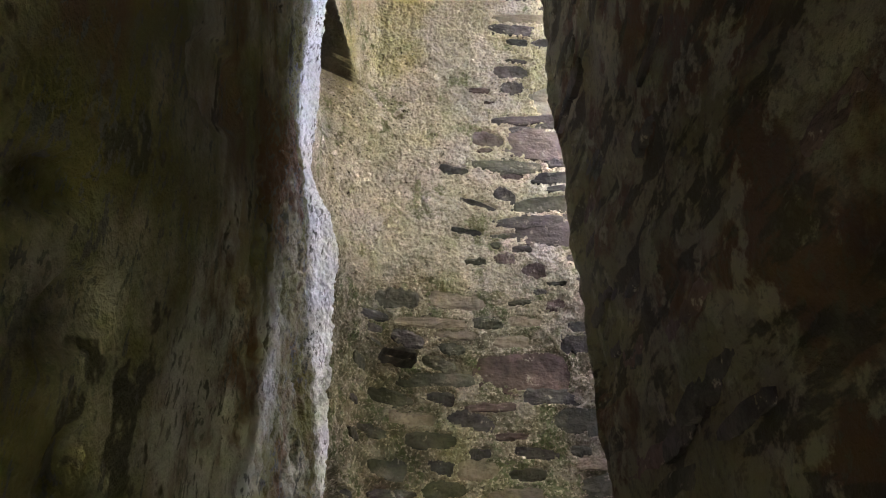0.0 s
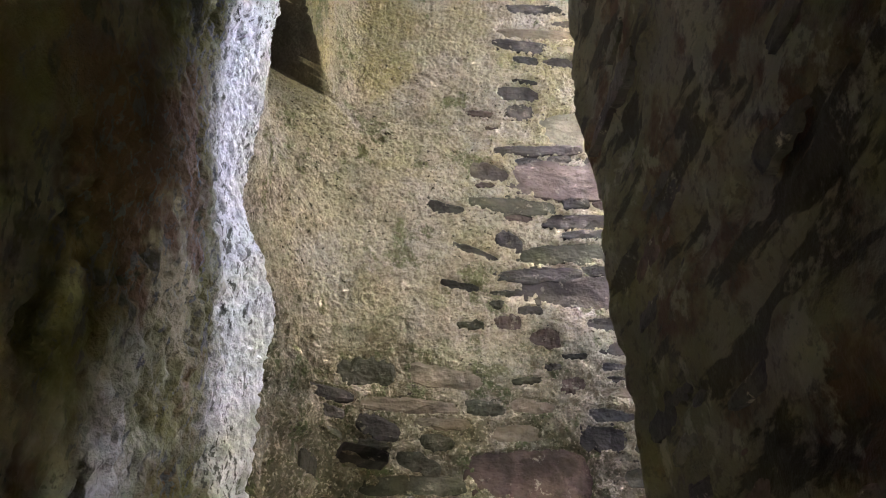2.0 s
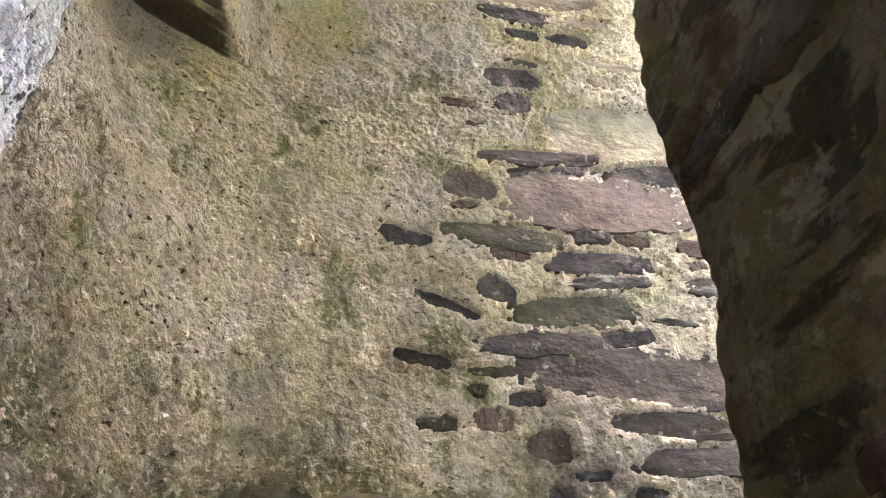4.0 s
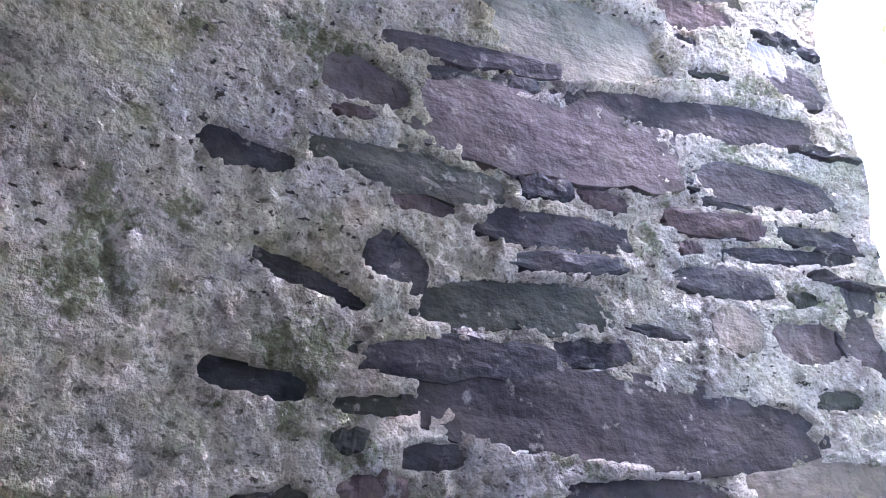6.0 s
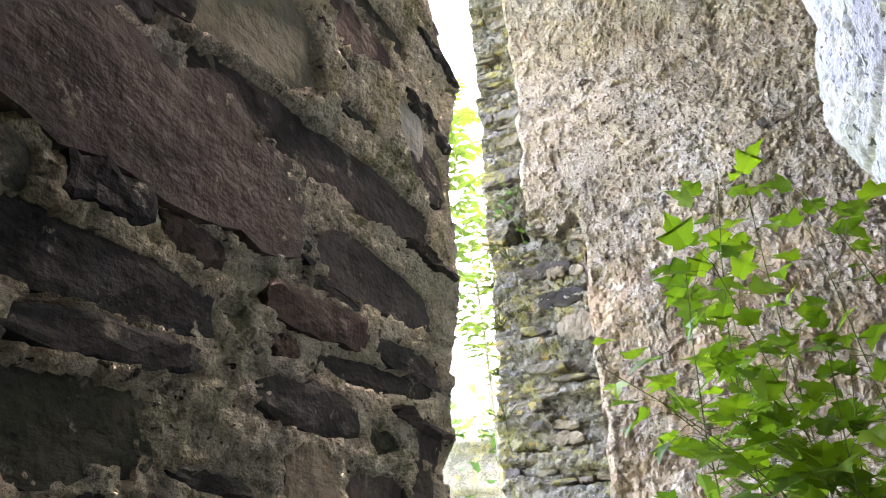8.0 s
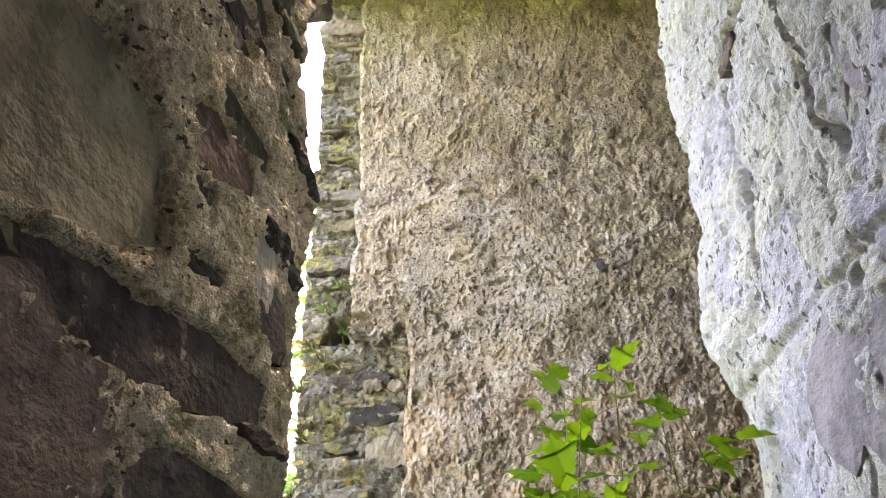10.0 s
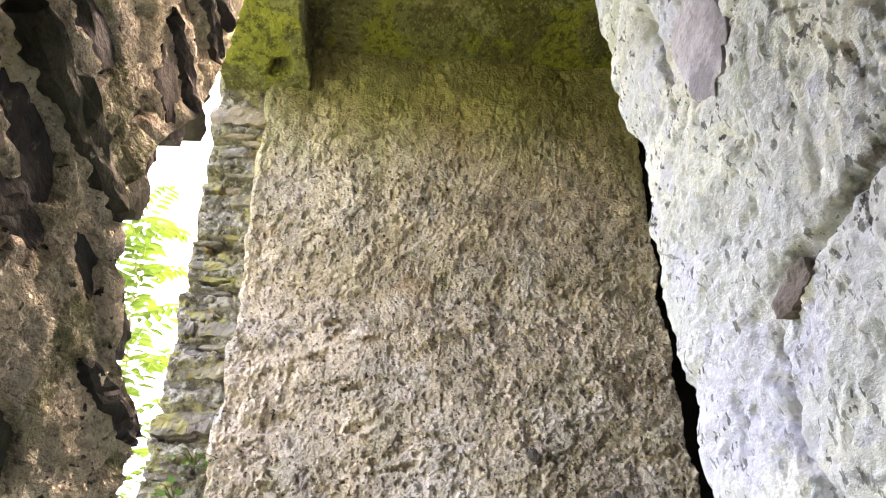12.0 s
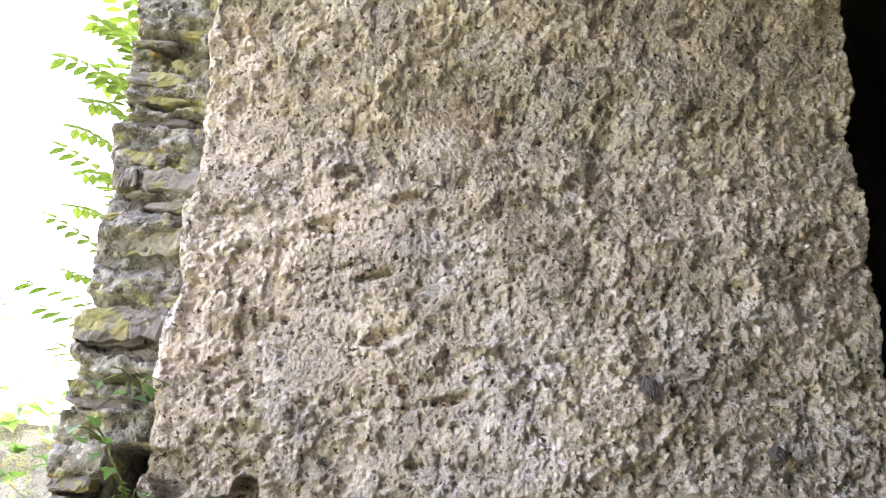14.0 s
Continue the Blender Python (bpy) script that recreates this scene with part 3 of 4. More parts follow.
for y, z, w, h in ((1.02, 2.52, 0.26, 0.14), (0.80, 2.10, 0.12, 0.07), (0.72, 2.16, 0.10, 0.05), (1.34, 2.46, 0.07, 0.05), (0.84, 2.00, 0.06, 0.05), (1.30, 2.36, 0.06, 0.05)):
    r = ((P[..., 1] - y) / (w / 2)) ** 2 + ((P[..., 2] - z - 0.5 * (P[..., 1] - y)) / (h / 2)) ** 2 + 0.7 * ragged
    relief = relief - 0.014 * (1 - smooth(r, 0.7, 1.2)) * (P[..., 0] < -0.2)
P = P + N * relief[..., None]
SPLIT = sum(COUNT[:4]) + 3
wall_west = tagged(sheet("wall_west", P[:, :SPLIT + 1], LIME, back=(-0.5, 0, 0)), kind="structure", label="pitted limewashed stair wall, half stained and coloured dark for shade", category="wall")
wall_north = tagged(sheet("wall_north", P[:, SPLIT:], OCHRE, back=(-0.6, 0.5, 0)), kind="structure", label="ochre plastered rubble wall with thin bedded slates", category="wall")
PN = P0[:, SPLIT:]

# the pier on the inner side of the stair and the pale door jamb round its corner
plan = soften([(0.34, -1.1), (0.40, 0.9), (0.41, 1.3), (0.445, 1.65), (0.452, 1.95), (0.458, 1.978), (0.49, 1.984), (0.75, 1.970), (1.46, 1.962), (1.498, 1.93), (1.50, 1.6), (1.50, -1.1)], 1)
line = np.concatenate([plan_line(plan[:8], 0.012)[:-1], plan_line(plan[7:-4], 0.0045)[:-1], plan_line(plan[-5:], 0.02)])[::-1]
zs = rows_of([(0.2, 1.9, 0.025), (1.9, 3.6, 0.012), (3.6, 4.95, 0.0045), (4.95, 5.48, 0.0065)])
Q = np.concatenate([np.repeat(line[None], len(zs), 0), np.repeat(zs[:, None, None], len(line), 1)], -1)
NQ = normals_of(Q)
side = smooth(Q[..., 1], 1.90, 1.95)
relief = 0.014 * fbm(Q, 4.0, 3, 61, stretch=(1, 1, 1.6)) + 0.002 * fbm(Q, 26, 3, 71) + 0.002 * crumbs(Q, 50, 12) * smooth(fbm(Q, 5, 3, 73), -0.3, 0.4) + 0.002 * crumbs(Q, 120, 13) - 0.005 * smooth(fbm(Q, 60, 2, 81, stretch=(1, 1, 0.6)), 0.55, 0.75) + 0.0025 * fbm(Q, 50, 3, 82, 0.75) + 0.005 * fbm(Q, 14, 3, 83)
relief = relief * (0.35 + 0.65 * side) + (1 - side) * (0.014 * fbm(Q, 6, 3, 91, stretch=(1, 0.6, 1)) - 0.008 * smooth(fbm(Q, 14, 3, 92, stretch=(1, 0.4, 1)), 0.4, 0.6))
wob = 0.02 * fbm(Q, 5, 3, 131) + 0.006 * fbm(Q, 30, 3, 132)
for zj, amp in ((3.72, 0.012), (3.97, 0.008), (4.21, 0.010), (4.465, 0.026), (4.79, 0.014), (5.05, 0.014)):
    broken = smooth(fbm(Q, 3.0, 2, 140 + int(zj * 10)), -0.5, 0.2)
    relief = relief - side * amp * broken * np.exp(-((Q[..., 2] + wob - zj) / (0.004 + 0.15 * amp)) ** 2)
    relief = relief + side * 0.006 * np.sign(math.sin(zj * 40)) * smooth(Q[..., 2] + wob, zj - 0.006, zj + 0.006)
for xj, z0, z1 in ((1.30, 4.08, 4.44), (1.12, 3.5, 3.96), (1.00, 4.06, 4.42), (1.33, 4.80, 5.05), (0.83, 4.10, 4.46)):
    relief = relief - side * 0.020 * np.exp(-((Q[..., 0] + 2 * wob - xj) / 0.006) ** 2) * smooth(Q[..., 2], z0, z0 + 0.04) * (1 - smooth(Q[..., 2], z1 - 0.04, z1))
# deep narrow pits drawn out upright
relief = relief - side * 0.005 * smooth(fbm(Q, 75, 2, 133, 0.6, stretch=(1, 1, 0.45)), 0.54, 0.66)
relief = relief + 0.03 * np.exp(-((Q[..., 2] - 4.12) / 0.16) ** 2) * smooth(Q[..., 0], 1.3, 1.48)
Q = Q + NQ * relief[..., None]
Q[..., 0] += 0.035 * np.clip((3.3 - Q[..., 2]) / 1.0, 0, 1) * (Q[..., 0] < 0.8)


def pier_height(x):
    """The pier's unseen top, cut to pass light: low by stair, higher towards door."""
    return 4.5 + 1.25 * np.maximum(0, x - 0.75)


Q[..., 2] = np.minimum(Q[..., 2], pier_height(Q[..., 0]) + 0.02 * fbm(Q, 7, 2, 151))
corner = int(np.argmin(np.abs(line[:, 0] - 0.47) + np.abs(line[:, 1] - 1.985)))
pier = tagged(sheet("wall_pier", Q[:, corner:], PIER), kind="structure", label="dark brown and green mottled inner wall of the stair", category="wall")
jamb = tagged(sheet("door_jamb", Q[:, :corner + 1], WHITE), kind="structure", label="pale pitted stone jamb of the stair door", category="jamb")

# ---- outer wall with its coat of roughcast ----
def lean(z):
    return 2.25 - 0.02 * (z - 4.5) - 0.17 * np.maximum(0, z - 5.05)


zs = rows_of([(2.6, 3.4, 0.02), (3.4, 5.8, 0.0045)])
ys = np.arange(2.93, 2.40, -0.0045)
Yg, Zg = np.meshgrid(ys, zs)
edge = 2.88 + 0.012 * fbm(np.stack([0 * Zg, 0 * Yg, Zg], -1), 14, 3, 15)
W = np.stack([lean(Zg) + 0.040 + 0.5 * np.maximum(0, Yg - edge) / 0.05, np.minimum(Yg, edge), Zg], -1)
W[..., 0] += 0.018 * fbm(W, 9, 4, 25, stretch=(1, 0.5, 2.5)) - 0.012 * crumbs(W, 45, 14) - 0.007 * crumbs(W, 100, 15) + 0.03 * smooth(fbm(W, 16, 3, 26, stretch=(1, 0.4, 2.2)), 0.35, 0.5)
W[..., 0] += 0.16 * (1 - smooth(np.abs(W[..., 1] - 2.772 + 0.15 * (W[..., 2] - 4.475)) / 0.032 + 0.3 * fbm(W, 30, 2, 27), 0.8, 1.15)) * (1 - smooth(np.abs(W[..., 2] - 4.475) / 0.040 + 0.2 * fbm(W, 30, 2, 28), 0.8, 1.1))
wall_outer = tagged(sheet("wall_outer", W, MASON, back=(0.9, 0, 0)), kind="structure", label="lichened slate masonry wall end under a coat of roughcast", category="wall")
ys = np.arange(2.75, 1.585, -0.0026)
zs = rows_of([(2.9, 3.5, 0.012), (3.5, 4.3, 0.004), (4.3, 5.4, 0.0026), (5.4, 5.9, 0.005)])
Yg, Zg = np.meshgrid(ys, zs)
P3 = np.stack([0 * Yg, Yg, Zg], -1)
left = 2.57 + 0.168 * smooth(Zg + 0.07 * fbm(P3, 14, 3, 44), 4.42, 4.47) + 0.010 * fbm(P3, 16, 3, 45)
right = 1.615 + 0.016 * fbm(P3, 12, 3, 46)
H = np.stack([lean(Zg) - 0.006, np.clip(Yg, right, left), Zg], -1)
coarse = 0.22 + 0.78 * smooth(fbm(P3, 2.2, 3, 55) - 0.9 * (Zg - 5.0), -0.7, 0.3)
flake = smooth(fbm(P3, 7, 5, 64, 0.6), -0.02, 0.05) + 0.7 * smooth(fbm(P3, 15, 4, 67, 0.6), 0.05, 0.12)
bumps = (0.006 * fbm(P3, 7, 3, 65) + 0.0075 * flake * (0.35 + 0.65 * coarse)
         + coarse * (0.003 * crumbs(P3, 48, 16, 1.2) * smooth(fbm(P3, 12, 2, 66), -0.5, 0.5) + 0.0045 * crumbs(P3, 98, 17, 1.15) * smooth(fbm(P3, 9, 3, 68), -0.5, 0.35) + 0.003 * fbm(P3, 90, 2, 85, 0.8))
         + 0.0032 * crumbs(P3, 165, 18, 1.1) - 0.006 * smooth(fbm(P3, 20, 4, 95), 0.54, 0.62) - 0.006 * smooth(fbm(P3, 48, 2, 96), 0.50, 0.66))
for y, z, w, h in ((2.49, 4.968, 0.026, 0.014), (2.385, 4.925, 0.030, 0.010), (2.42, 4.79, 0.038, 0.010), (2.41, 4.69, 0.035, 0.014), (2.52, 4.87, 0.024, 0.012), (2.30, 4.60, 0.03, 0.010)):
    r = ((Yg - y) / w) ** 2 + ((Zg - z - 0.3 * (y - Yg)) / h) ** 2 + 0.5 * fbm(P3, 30, 3, 97)
    bumps = bumps - 0.014 * (1 - smooth(r, 0.5, 1.1))
bumps = bumps - (1 - coarse) * 0.006 * smooth(fbm(P3, 64, 2, 99), 0.42, 0.58)
bumps = bumps + 0.004 * np.exp(-((left - 0.016 - Yg) / 0.008) ** 2)
H[..., 0] -= bumps - 0.008
H[..., 0] += 0.035 * (smooth(Yg, left - 0.004, left + 0.004) + smooth(-Yg, -right - 0.004, -right + 0.004))
coat = sheet("roughcast_coat", H, HARL, back=(0.4, 0, 0), parent=wall_outer)

# ---- roof slabs; those not over the door are unseen, gapped to admit light ----
def roof(name, x0, x1, y0, y1, z, label, step=0.02, seed=101, thick=0.3):
    xs, ys = np.arange(x0, x1 + step, step), np.arange(y1, y0 - step, -step)
    Xg, Yg = np.meshgrid(xs, ys)
    C = np.stack([Xg, Yg, z + 0 * Xg], -1)
    C[..., 2] += 0.012 * fbm(C, 5, 3, seed) + 0.006 * fbm(C, 22, 3, seed + 3)
    if name == "edge_lintel":
        C[..., 1] += 0.012 * fbm(C, 9, 2, seed + 5)
        C[..., 2] += 0.07 * np.exp(-(((Xg - 2.045) / 0.026) ** 4 + ((Yg - 2.69) / 0.026) ** 4))
    return tagged(sheet(name, C, MOSS, back=(0, 0, thick)), kind="structure", label=label, category="ceiling")


roof("ceiling_door", 1.85, 2.4, 1.5, 2.63, 5.83, "mossy stone slab ceiling over the door")
# unseen slabs from here to the lintel, laid out to shape the light
roof("ceiling_stair", -0.9, 1.1, -1.3, 2.8, 5.83, "unseen slab added to keep skylight off the stair")
roof("ceiling_landing", 1.1, 1.45, 1.98, 2.75, 5.83, "unseen slab added to keep skylight off the landing")
roof("ceiling_pier_1", 1.1, 1.34, 1.45, 1.98, 5.83, "unseen slab added to narrow the light gap over the pier")
roof("ceiling_pier_2", 1.34, 1.85, 1.45, 1.68, 5.83, "unseen slab added to narrow the light gap over the pier")
roof("ceiling_pier_3", 1.44, 1.85, 1.68, 1.98, 5.83, "unseen slab added to narrow the light gap over the pier")
roof("ceiling_passage", 1.1, 2.4, -1.3, 1.45, 5.83, "unseen slab added to keep skylight off the pier")
roof("ceiling_chamber_edge", 1.85, 2.4, 1.45, 1.5, 5.83, "unseen slab added to close the roof beside the light gap")
roof("edge_lintel", 1.5, 2.5, 2.62, 2.87, 5.685, "moss-covered stone lintel along the slab's open edge", 0.008, 111, 0.45)


# ---- closing walls, steps and ground ----
def block(name, lo, hi, material, label, category="wall", kind="structure"):
    bm = bmesh.new()
    bmesh.ops.create_cube(bm, size=1)
    for v in bm.verts:
        v.co = Vector([(a + b) / 2 + c * (b - a) for a, b, c in zip(lo, hi, v.co)])
    bmesh.ops.bevel(bm, geom=bm.edges[:], offset=0.012, segments=2, affect="EDGES")
    me = bpy.data.meshes.new(name)
    bm.to_mesh(me)
    bm.free()
    me.materials.append(material)
    return tagged(new(name, me), kind=kind, label=label, category=category)


# unseen wall behind the camera, its low opening added as a weak light source
for name, lo, hi in (("wall_south_1", (-0.8, -1.6, -0.5), (-0.32, -1.1, 6.0)), ("wall_south_2", (0.36, -1.6, -0.5), (3.8, -1.1, 6.0)), ("wall_south_3", (-0.32, -1.6, 1.2), (0.36, -1.1, 6.0))):
    block(name, lo, hi, PIER, "unseen stone wall with an opening sized to light the stair's foot")
# cap on the pier's made-up sloping top, out of view
xg, yg = np.meshgrid(np.arange(0.33, 1.53, 0.03), np.arange(1.99, -1.2, -0.03))
T = np.stack([xg, yg, pier_height(xg) - 0.03], -1)
T[..., 2] += 0.03 * fbm(T, 5, 3, 161)
tagged(sheet("pier_top", T, PIER), kind="structure", label="unseen pier top, cut low to let roof light over", category="wall top")
# chamber walls and ceiling, their darkness put into the colour
block("wall_far", (3.3, -1.1, 2.0), (3.8, 2.3, 6.0), UNLIT_STONE, "plain stone wall, coloured near black for the unlit chamber")
block("wall_chamber", (2.32, 1.95, 2.6), (3.3, 2.3, 6.0), UNLIT_STONE, "plain stone wall, coloured near black for the unlit chamber")
block("ceiling_chamber", (2.3, -1.3, 5.74), (3.9, 2.3, 6.0), UNLIT_STONE, "plain ceiling, coloured near black for the unlit chamber", "ceiling")
for k in range(9):
    y = -1.1 + 0.33 * k
    block(f"step_{k + 1}", (-0.5, y, -0.1), (0.55, y + 0.36 if k < 8 else 2.9, 0.2 + 0.19 * k), STEP, "worn stone stair step", "step")
for k in range(5):
    block(f"step_{k + 10}", (0.45 + 0.2 * k, 1.85, 0.5), (1.6, 2.75, 1.9 + 0.2 * k), STEP, "worn stone stair step", "step")

gx = [-400, -60, -8, -0.85, 1.45, 8, 60, 400]
gy = [-400, -60, -12, -5, -1.65, 2.70, 8, 60, 400]
bm = bmesh.new()
gv = [[bm.verts.new((x, y, 2.72 if y > 0 else 0.15 if y > -10 else -0.6)) for x in gx] for y in gy]
for j in range(len(gy) - 1):
    for i in range(len(gx) - 1):
        if not (gx[i] == -0.85 and gy[j] == -1.65):
            bm.faces.new((gv[j][i], gv[j][i + 1], gv[j + 1][i + 1], gv[j + 1][i]))
ground = part("ground", bm, EARTH, None, "rough grassy ground round the ruin")
tagged(ground, kind="structure", category="ground")


# ---- plants ----
def mesh_of(name, verts, faces, material, parent=None, smooth_faces=False):
    me = bpy.data.meshes.new(name)
    me.from_pydata([tuple(v) for v in verts], [], faces)
    me.materials.append(material)
    if smooth_faces:
        me.polygons.foreach_set("use_smooth", np.ones(len(me.polygons), bool))
    me.update()
    ob = new(name, me)
    ob.parent = parent
    return ob


def tube(points, r0, r1, sides=6):
    """A tapered stem along points: vertices and faces."""
    verts, faces = [], []
    n = len(points)
    for i, p in enumerate(points):
        d = (points[min(i + 1, n - 1)] - points[max(i - 1, 0)]).normalized()
        a = d.cross(Vector((0.3, 0.9, 0.2))).normalized()
        b = d.cross(a)
        r = r0 + (r1 - r0) * i / (n - 1)
        for k in range(sides):
            t = 2 * math.pi * k / sides
            verts.append(p + a * r * math.cos(t) + b * r * math.sin(t))
    for i in range(n - 1):
        for k in range(sides):
            faces.append((i * sides + k, i * sides + (k + 1) % sides, (i + 1) * sides + (k + 1) % sides, (i + 1) * sides + k))
    return verts, faces


def add(target, piece):
    base = len(target[0])
    target[0].extend(piece[0])
    target[1].extend(tuple(i + base for i in f) for f in piece[1])


def curve_points(a, b, bend, n=9):
    return [a.lerp(b, t) + bend * math.sin(math.pi * t) for t in (i / (n - 1) for i in range(n))]


LOBED = [(0, 0), (0.16, -0.04), (0.38, 0.04), (0.30, 0.17), (0.44, 0.30), (0.58, 0.62), (0.40, 0.54), (0.24, 0.58), (0.26, 0.80), (0.12, 0.94), (0, 1.22)]
SMOOTHLEAF = [(0, 0), (0.14, 0.2), (0.22, 0.45), (0.17, 0.72), (0, 1.0)]


def blade(outline, base, along, across, size, fold=0.25, droop=0.2):
    """A leaf folded along its midrib: vertices and faces."""
    up = across.cross(along).normalized()
    verts, faces = [], []
    n = len(outline)
    for s in (1, -1):
        for x, y in outline:
            verts.append(base + (across * (s * x) + along * y + up * (abs(x) * fold - droop * y * y)) * size)
    mids = [base + (along * y - up * droop * y * y) * size for x, y in outline]
    start = len(verts)
    verts.extend(mids)
    for side in (0, 1):
        o = side * n
        for i in range(n - 1):
            q = [o + i, o + i + 1, start + i + 1, start + i]
            q = [j for k, j in enumerate(q) if not ((i == 0 and k == 0) or (i == n - 2 and k == 1))]
            faces.append(tuple(q if side == 0 else q[::-1]))
    return verts, faces


def leaf_frame(rnd, heading):
    along = (heading + Vector((rnd.uniform(-0.6, 0.6), rnd.uniform(-0.6, 0.6), rnd.uniform(-0.5, 0.3)))).normalized()
    side = along.cross(Vector((rnd.uniform(-0.4, 0.4), rnd.uniform(-0.4, 0.4), 1))).normalized()
    return along, side


def shrub(name, root, tips, leaves, size, outline, leaf_mat, label, seed, stem_r=0.0035, bare=0.35):
    rnd = random.Random(seed)
    thing = new(name)
    thing.location = root
    root = Vector(root)
    kinds, rest, grown = [], ([], []), 0
    for k in range(12):
        me = bpy.data.meshes.new("leaf")
        verts, faces = blade(outline, Vector((0, 0, 0)), Vector((0, 1, 0)), Vector((1, 0, 0)), 1.0, rnd.uniform(0.1, 0.4), rnd.uniform(0.05, 0.4))
        me.from_pydata([tuple(v) for v in verts], [], faces)
        me.materials.append(leaf_mat)
        kinds.append(me)
    for tip in tips:
        wood = ([], [])
        a, b = Vector((rnd.uniform(-0.06, 0.06), rnd.uniform(-0.06, 0.06), 0)), Vector(tip) - root
        bend = Vector((rnd.uniform(-0.12, 0.12), rnd.uniform(-0.12, 0.12), rnd.uniform(0.0, 0.14)))
        pts = curve_points(a, b, bend)
        add(wood, tube(pts, stem_r, stem_r * 0.35))
        for k in range(leaves):
            t = bare + (1 - bare) * (k + rnd.random()) / leaves
            i = min(int(t * (len(pts) - 1)), len(pts) - 2)
            p = pts[i].lerp(pts[i + 1], t * (len(pts) - 1) - i)
            heading = Vector((rnd.uniform(-1, 1), rnd.uniform(-1, 1), rnd.uniform(-0.3, 0.5))).normalized()
            q = p + heading * size * rnd.uniform(0.5, 1.4)
            add(wood, tube([p, (p + q) / 2 + Vector((0, 0, 0.006)), q], stem_r * 0.3, stem_r * 0.2, 4))
            along, side = leaf_frame(rnd, heading)
            big = size * rnd.uniform(0.6, 1.15)
            if grown % 3 < 2 and grown < 450:
                one = new("leaf", kinds[grown % 12])
                one.matrix_basis = Matrix.Translation(q) @ Matrix((side, along, side.cross(along))).transposed().to_4x4() @ Matrix.Scale(big, 4)
                one.parent = thing
            else:
                add(rest, blade(outline, q, along, side, big))
            grown += 1
        mesh_of("stem", *wood, STEM, thing)
    tagged(mesh_of("foliage", *rest, leaf_mat, thing), kind="stuff")
    return tagged(thing, label=label, category="shrub")


rnd = random.Random(7)
tips = [(1.34, 2.22, 3.80), (1.40, 2.33, 3.62), (1.44, 2.26, 3.86), (1.56, 2.18, 4.06), (1.72, 2.20, 4.08), (1.40, 2.07, 3.92), (1.62, 2.05, 4.00),
        (1.42, 2.16, 3.55), (1.50, 2.30, 3.45), (1.55, 2.05, 3.70), (1.80, 2.22, 3.75), (1.38, 2.20, 3.40), (1.66, 2.33, 3.62), (1.45, 2.02, 3.50), (1.35, 2.10, 3.66),
        (1.48, 2.42, 3.71), (1.50, 2.14, 4.02), (1.60, 2.26, 3.88), (1.70, 2.12, 3.60), (1.46, 2.24, 3.60), (1.58, 2.36, 3.50)]
shrub("sapling_bush", (1.78, 2.0, 2.70), tips, 34, 0.050, LOBED, LEAF_BUSH, "bright green sycamore-like bush with lobed leaves", 3, 0.0022)
tips = [(1.98, 3.35, 3.62), (2.10, 3.30, 3.75), (2.2, 3.45, 3.55), (1.9, 3.5, 3.45), (2.25, 3.2, 3.50), (2.05, 3.55, 3.7)]
shrub("bramble_bush", (2.1, 3.5, 2.70), tips, 16, 0.075, SMOOTHLEAF, LEAF_BUSH, "fresh green broad-leaved bush outside the door", 5)

rnd = random.Random(17)
tips = [(6.45 + rnd.uniform(-0.2, 0.3), 4.15 + 0.09 * k, 4.88 + rnd.uniform(0.0, 0.38)) for k in range(16)]
shrub("hedge_bush", (6.85, 4.8, 2.70), tips, 20, 0.085, SMOOTHLEAF, LEAF_IVY, "dense green bush standing over the low garden wall", 19, 0.008, 0.6)


def ash_tree(root, top, seed):
    rnd = random.Random(seed)
    thing = new("ash_sapling")
    thing.location = root
    o, t = Vector(root), Vector(top)
    pts = curve_points(Vector((0, 0, 0)), t - o, Vector((0.06, -0.10, 0)), 16)
    mesh_of("trunk", *tube(pts, 0.018, 0.004, 7), BARK, thing, True)
    crown = ([], [])
    for k in range(48):
        f = 0.48 + 0.52 * (k + 0.5) / 48
        i = min(int(f * 15), 14)
        p = pts[i].lerp(pts[i + 1], f * 15 - i)
        turn = k * 2.4 + rnd.uniform(-0.4, 0.4)
        reach = Vector((math.cos(turn), math.sin(turn), rnd.uniform(0.3, 0.8))).normalized()
        n = 0.42 * rnd.uniform(0.7, 1.1) * (1.3 - 0.5 * f)
        q = p + reach * n
        wood = ([], [])
        rib = curve_points(p, q, Vector((0, 0, 0.04)), 8)
        add(wood, tube(rib, 0.005, 0.0015, 4))
        for j in range(1, 8):
            d = (rib[j] - rib[j - 1]).normalized()
            side = d.cross(Vector((0, 0, 1))).normalized()
            for s in (1, -1):
                along = (side * s + d * 0.6 + Vector((0, 0, -0.25))).normalized()
                add(crown, blade(SMOOTHLEAF, rib[j], along, along.cross(Vector((0, 0, 1))).normalized(), rnd.uniform(0.085, 0.12), 0.15, 0.15))
        add(crown, blade(SMOOTHLEAF, rib[-1], (rib[-1] - rib[-2]).normalized(), side, 0.08, 0.15, 0.15))
        mesh_of("branch", *wood, STEM, thing)
    tagged(mesh_of("foliage", *crown, LEAF_ASH, thing), kind="stuff")
    return tagged(thing, label="slender young ash tree with feathered light green leaves", category="tree")


ash_tree((4.55, 3.62, 2.70), (4.5, 3.95, 7.0), 11)


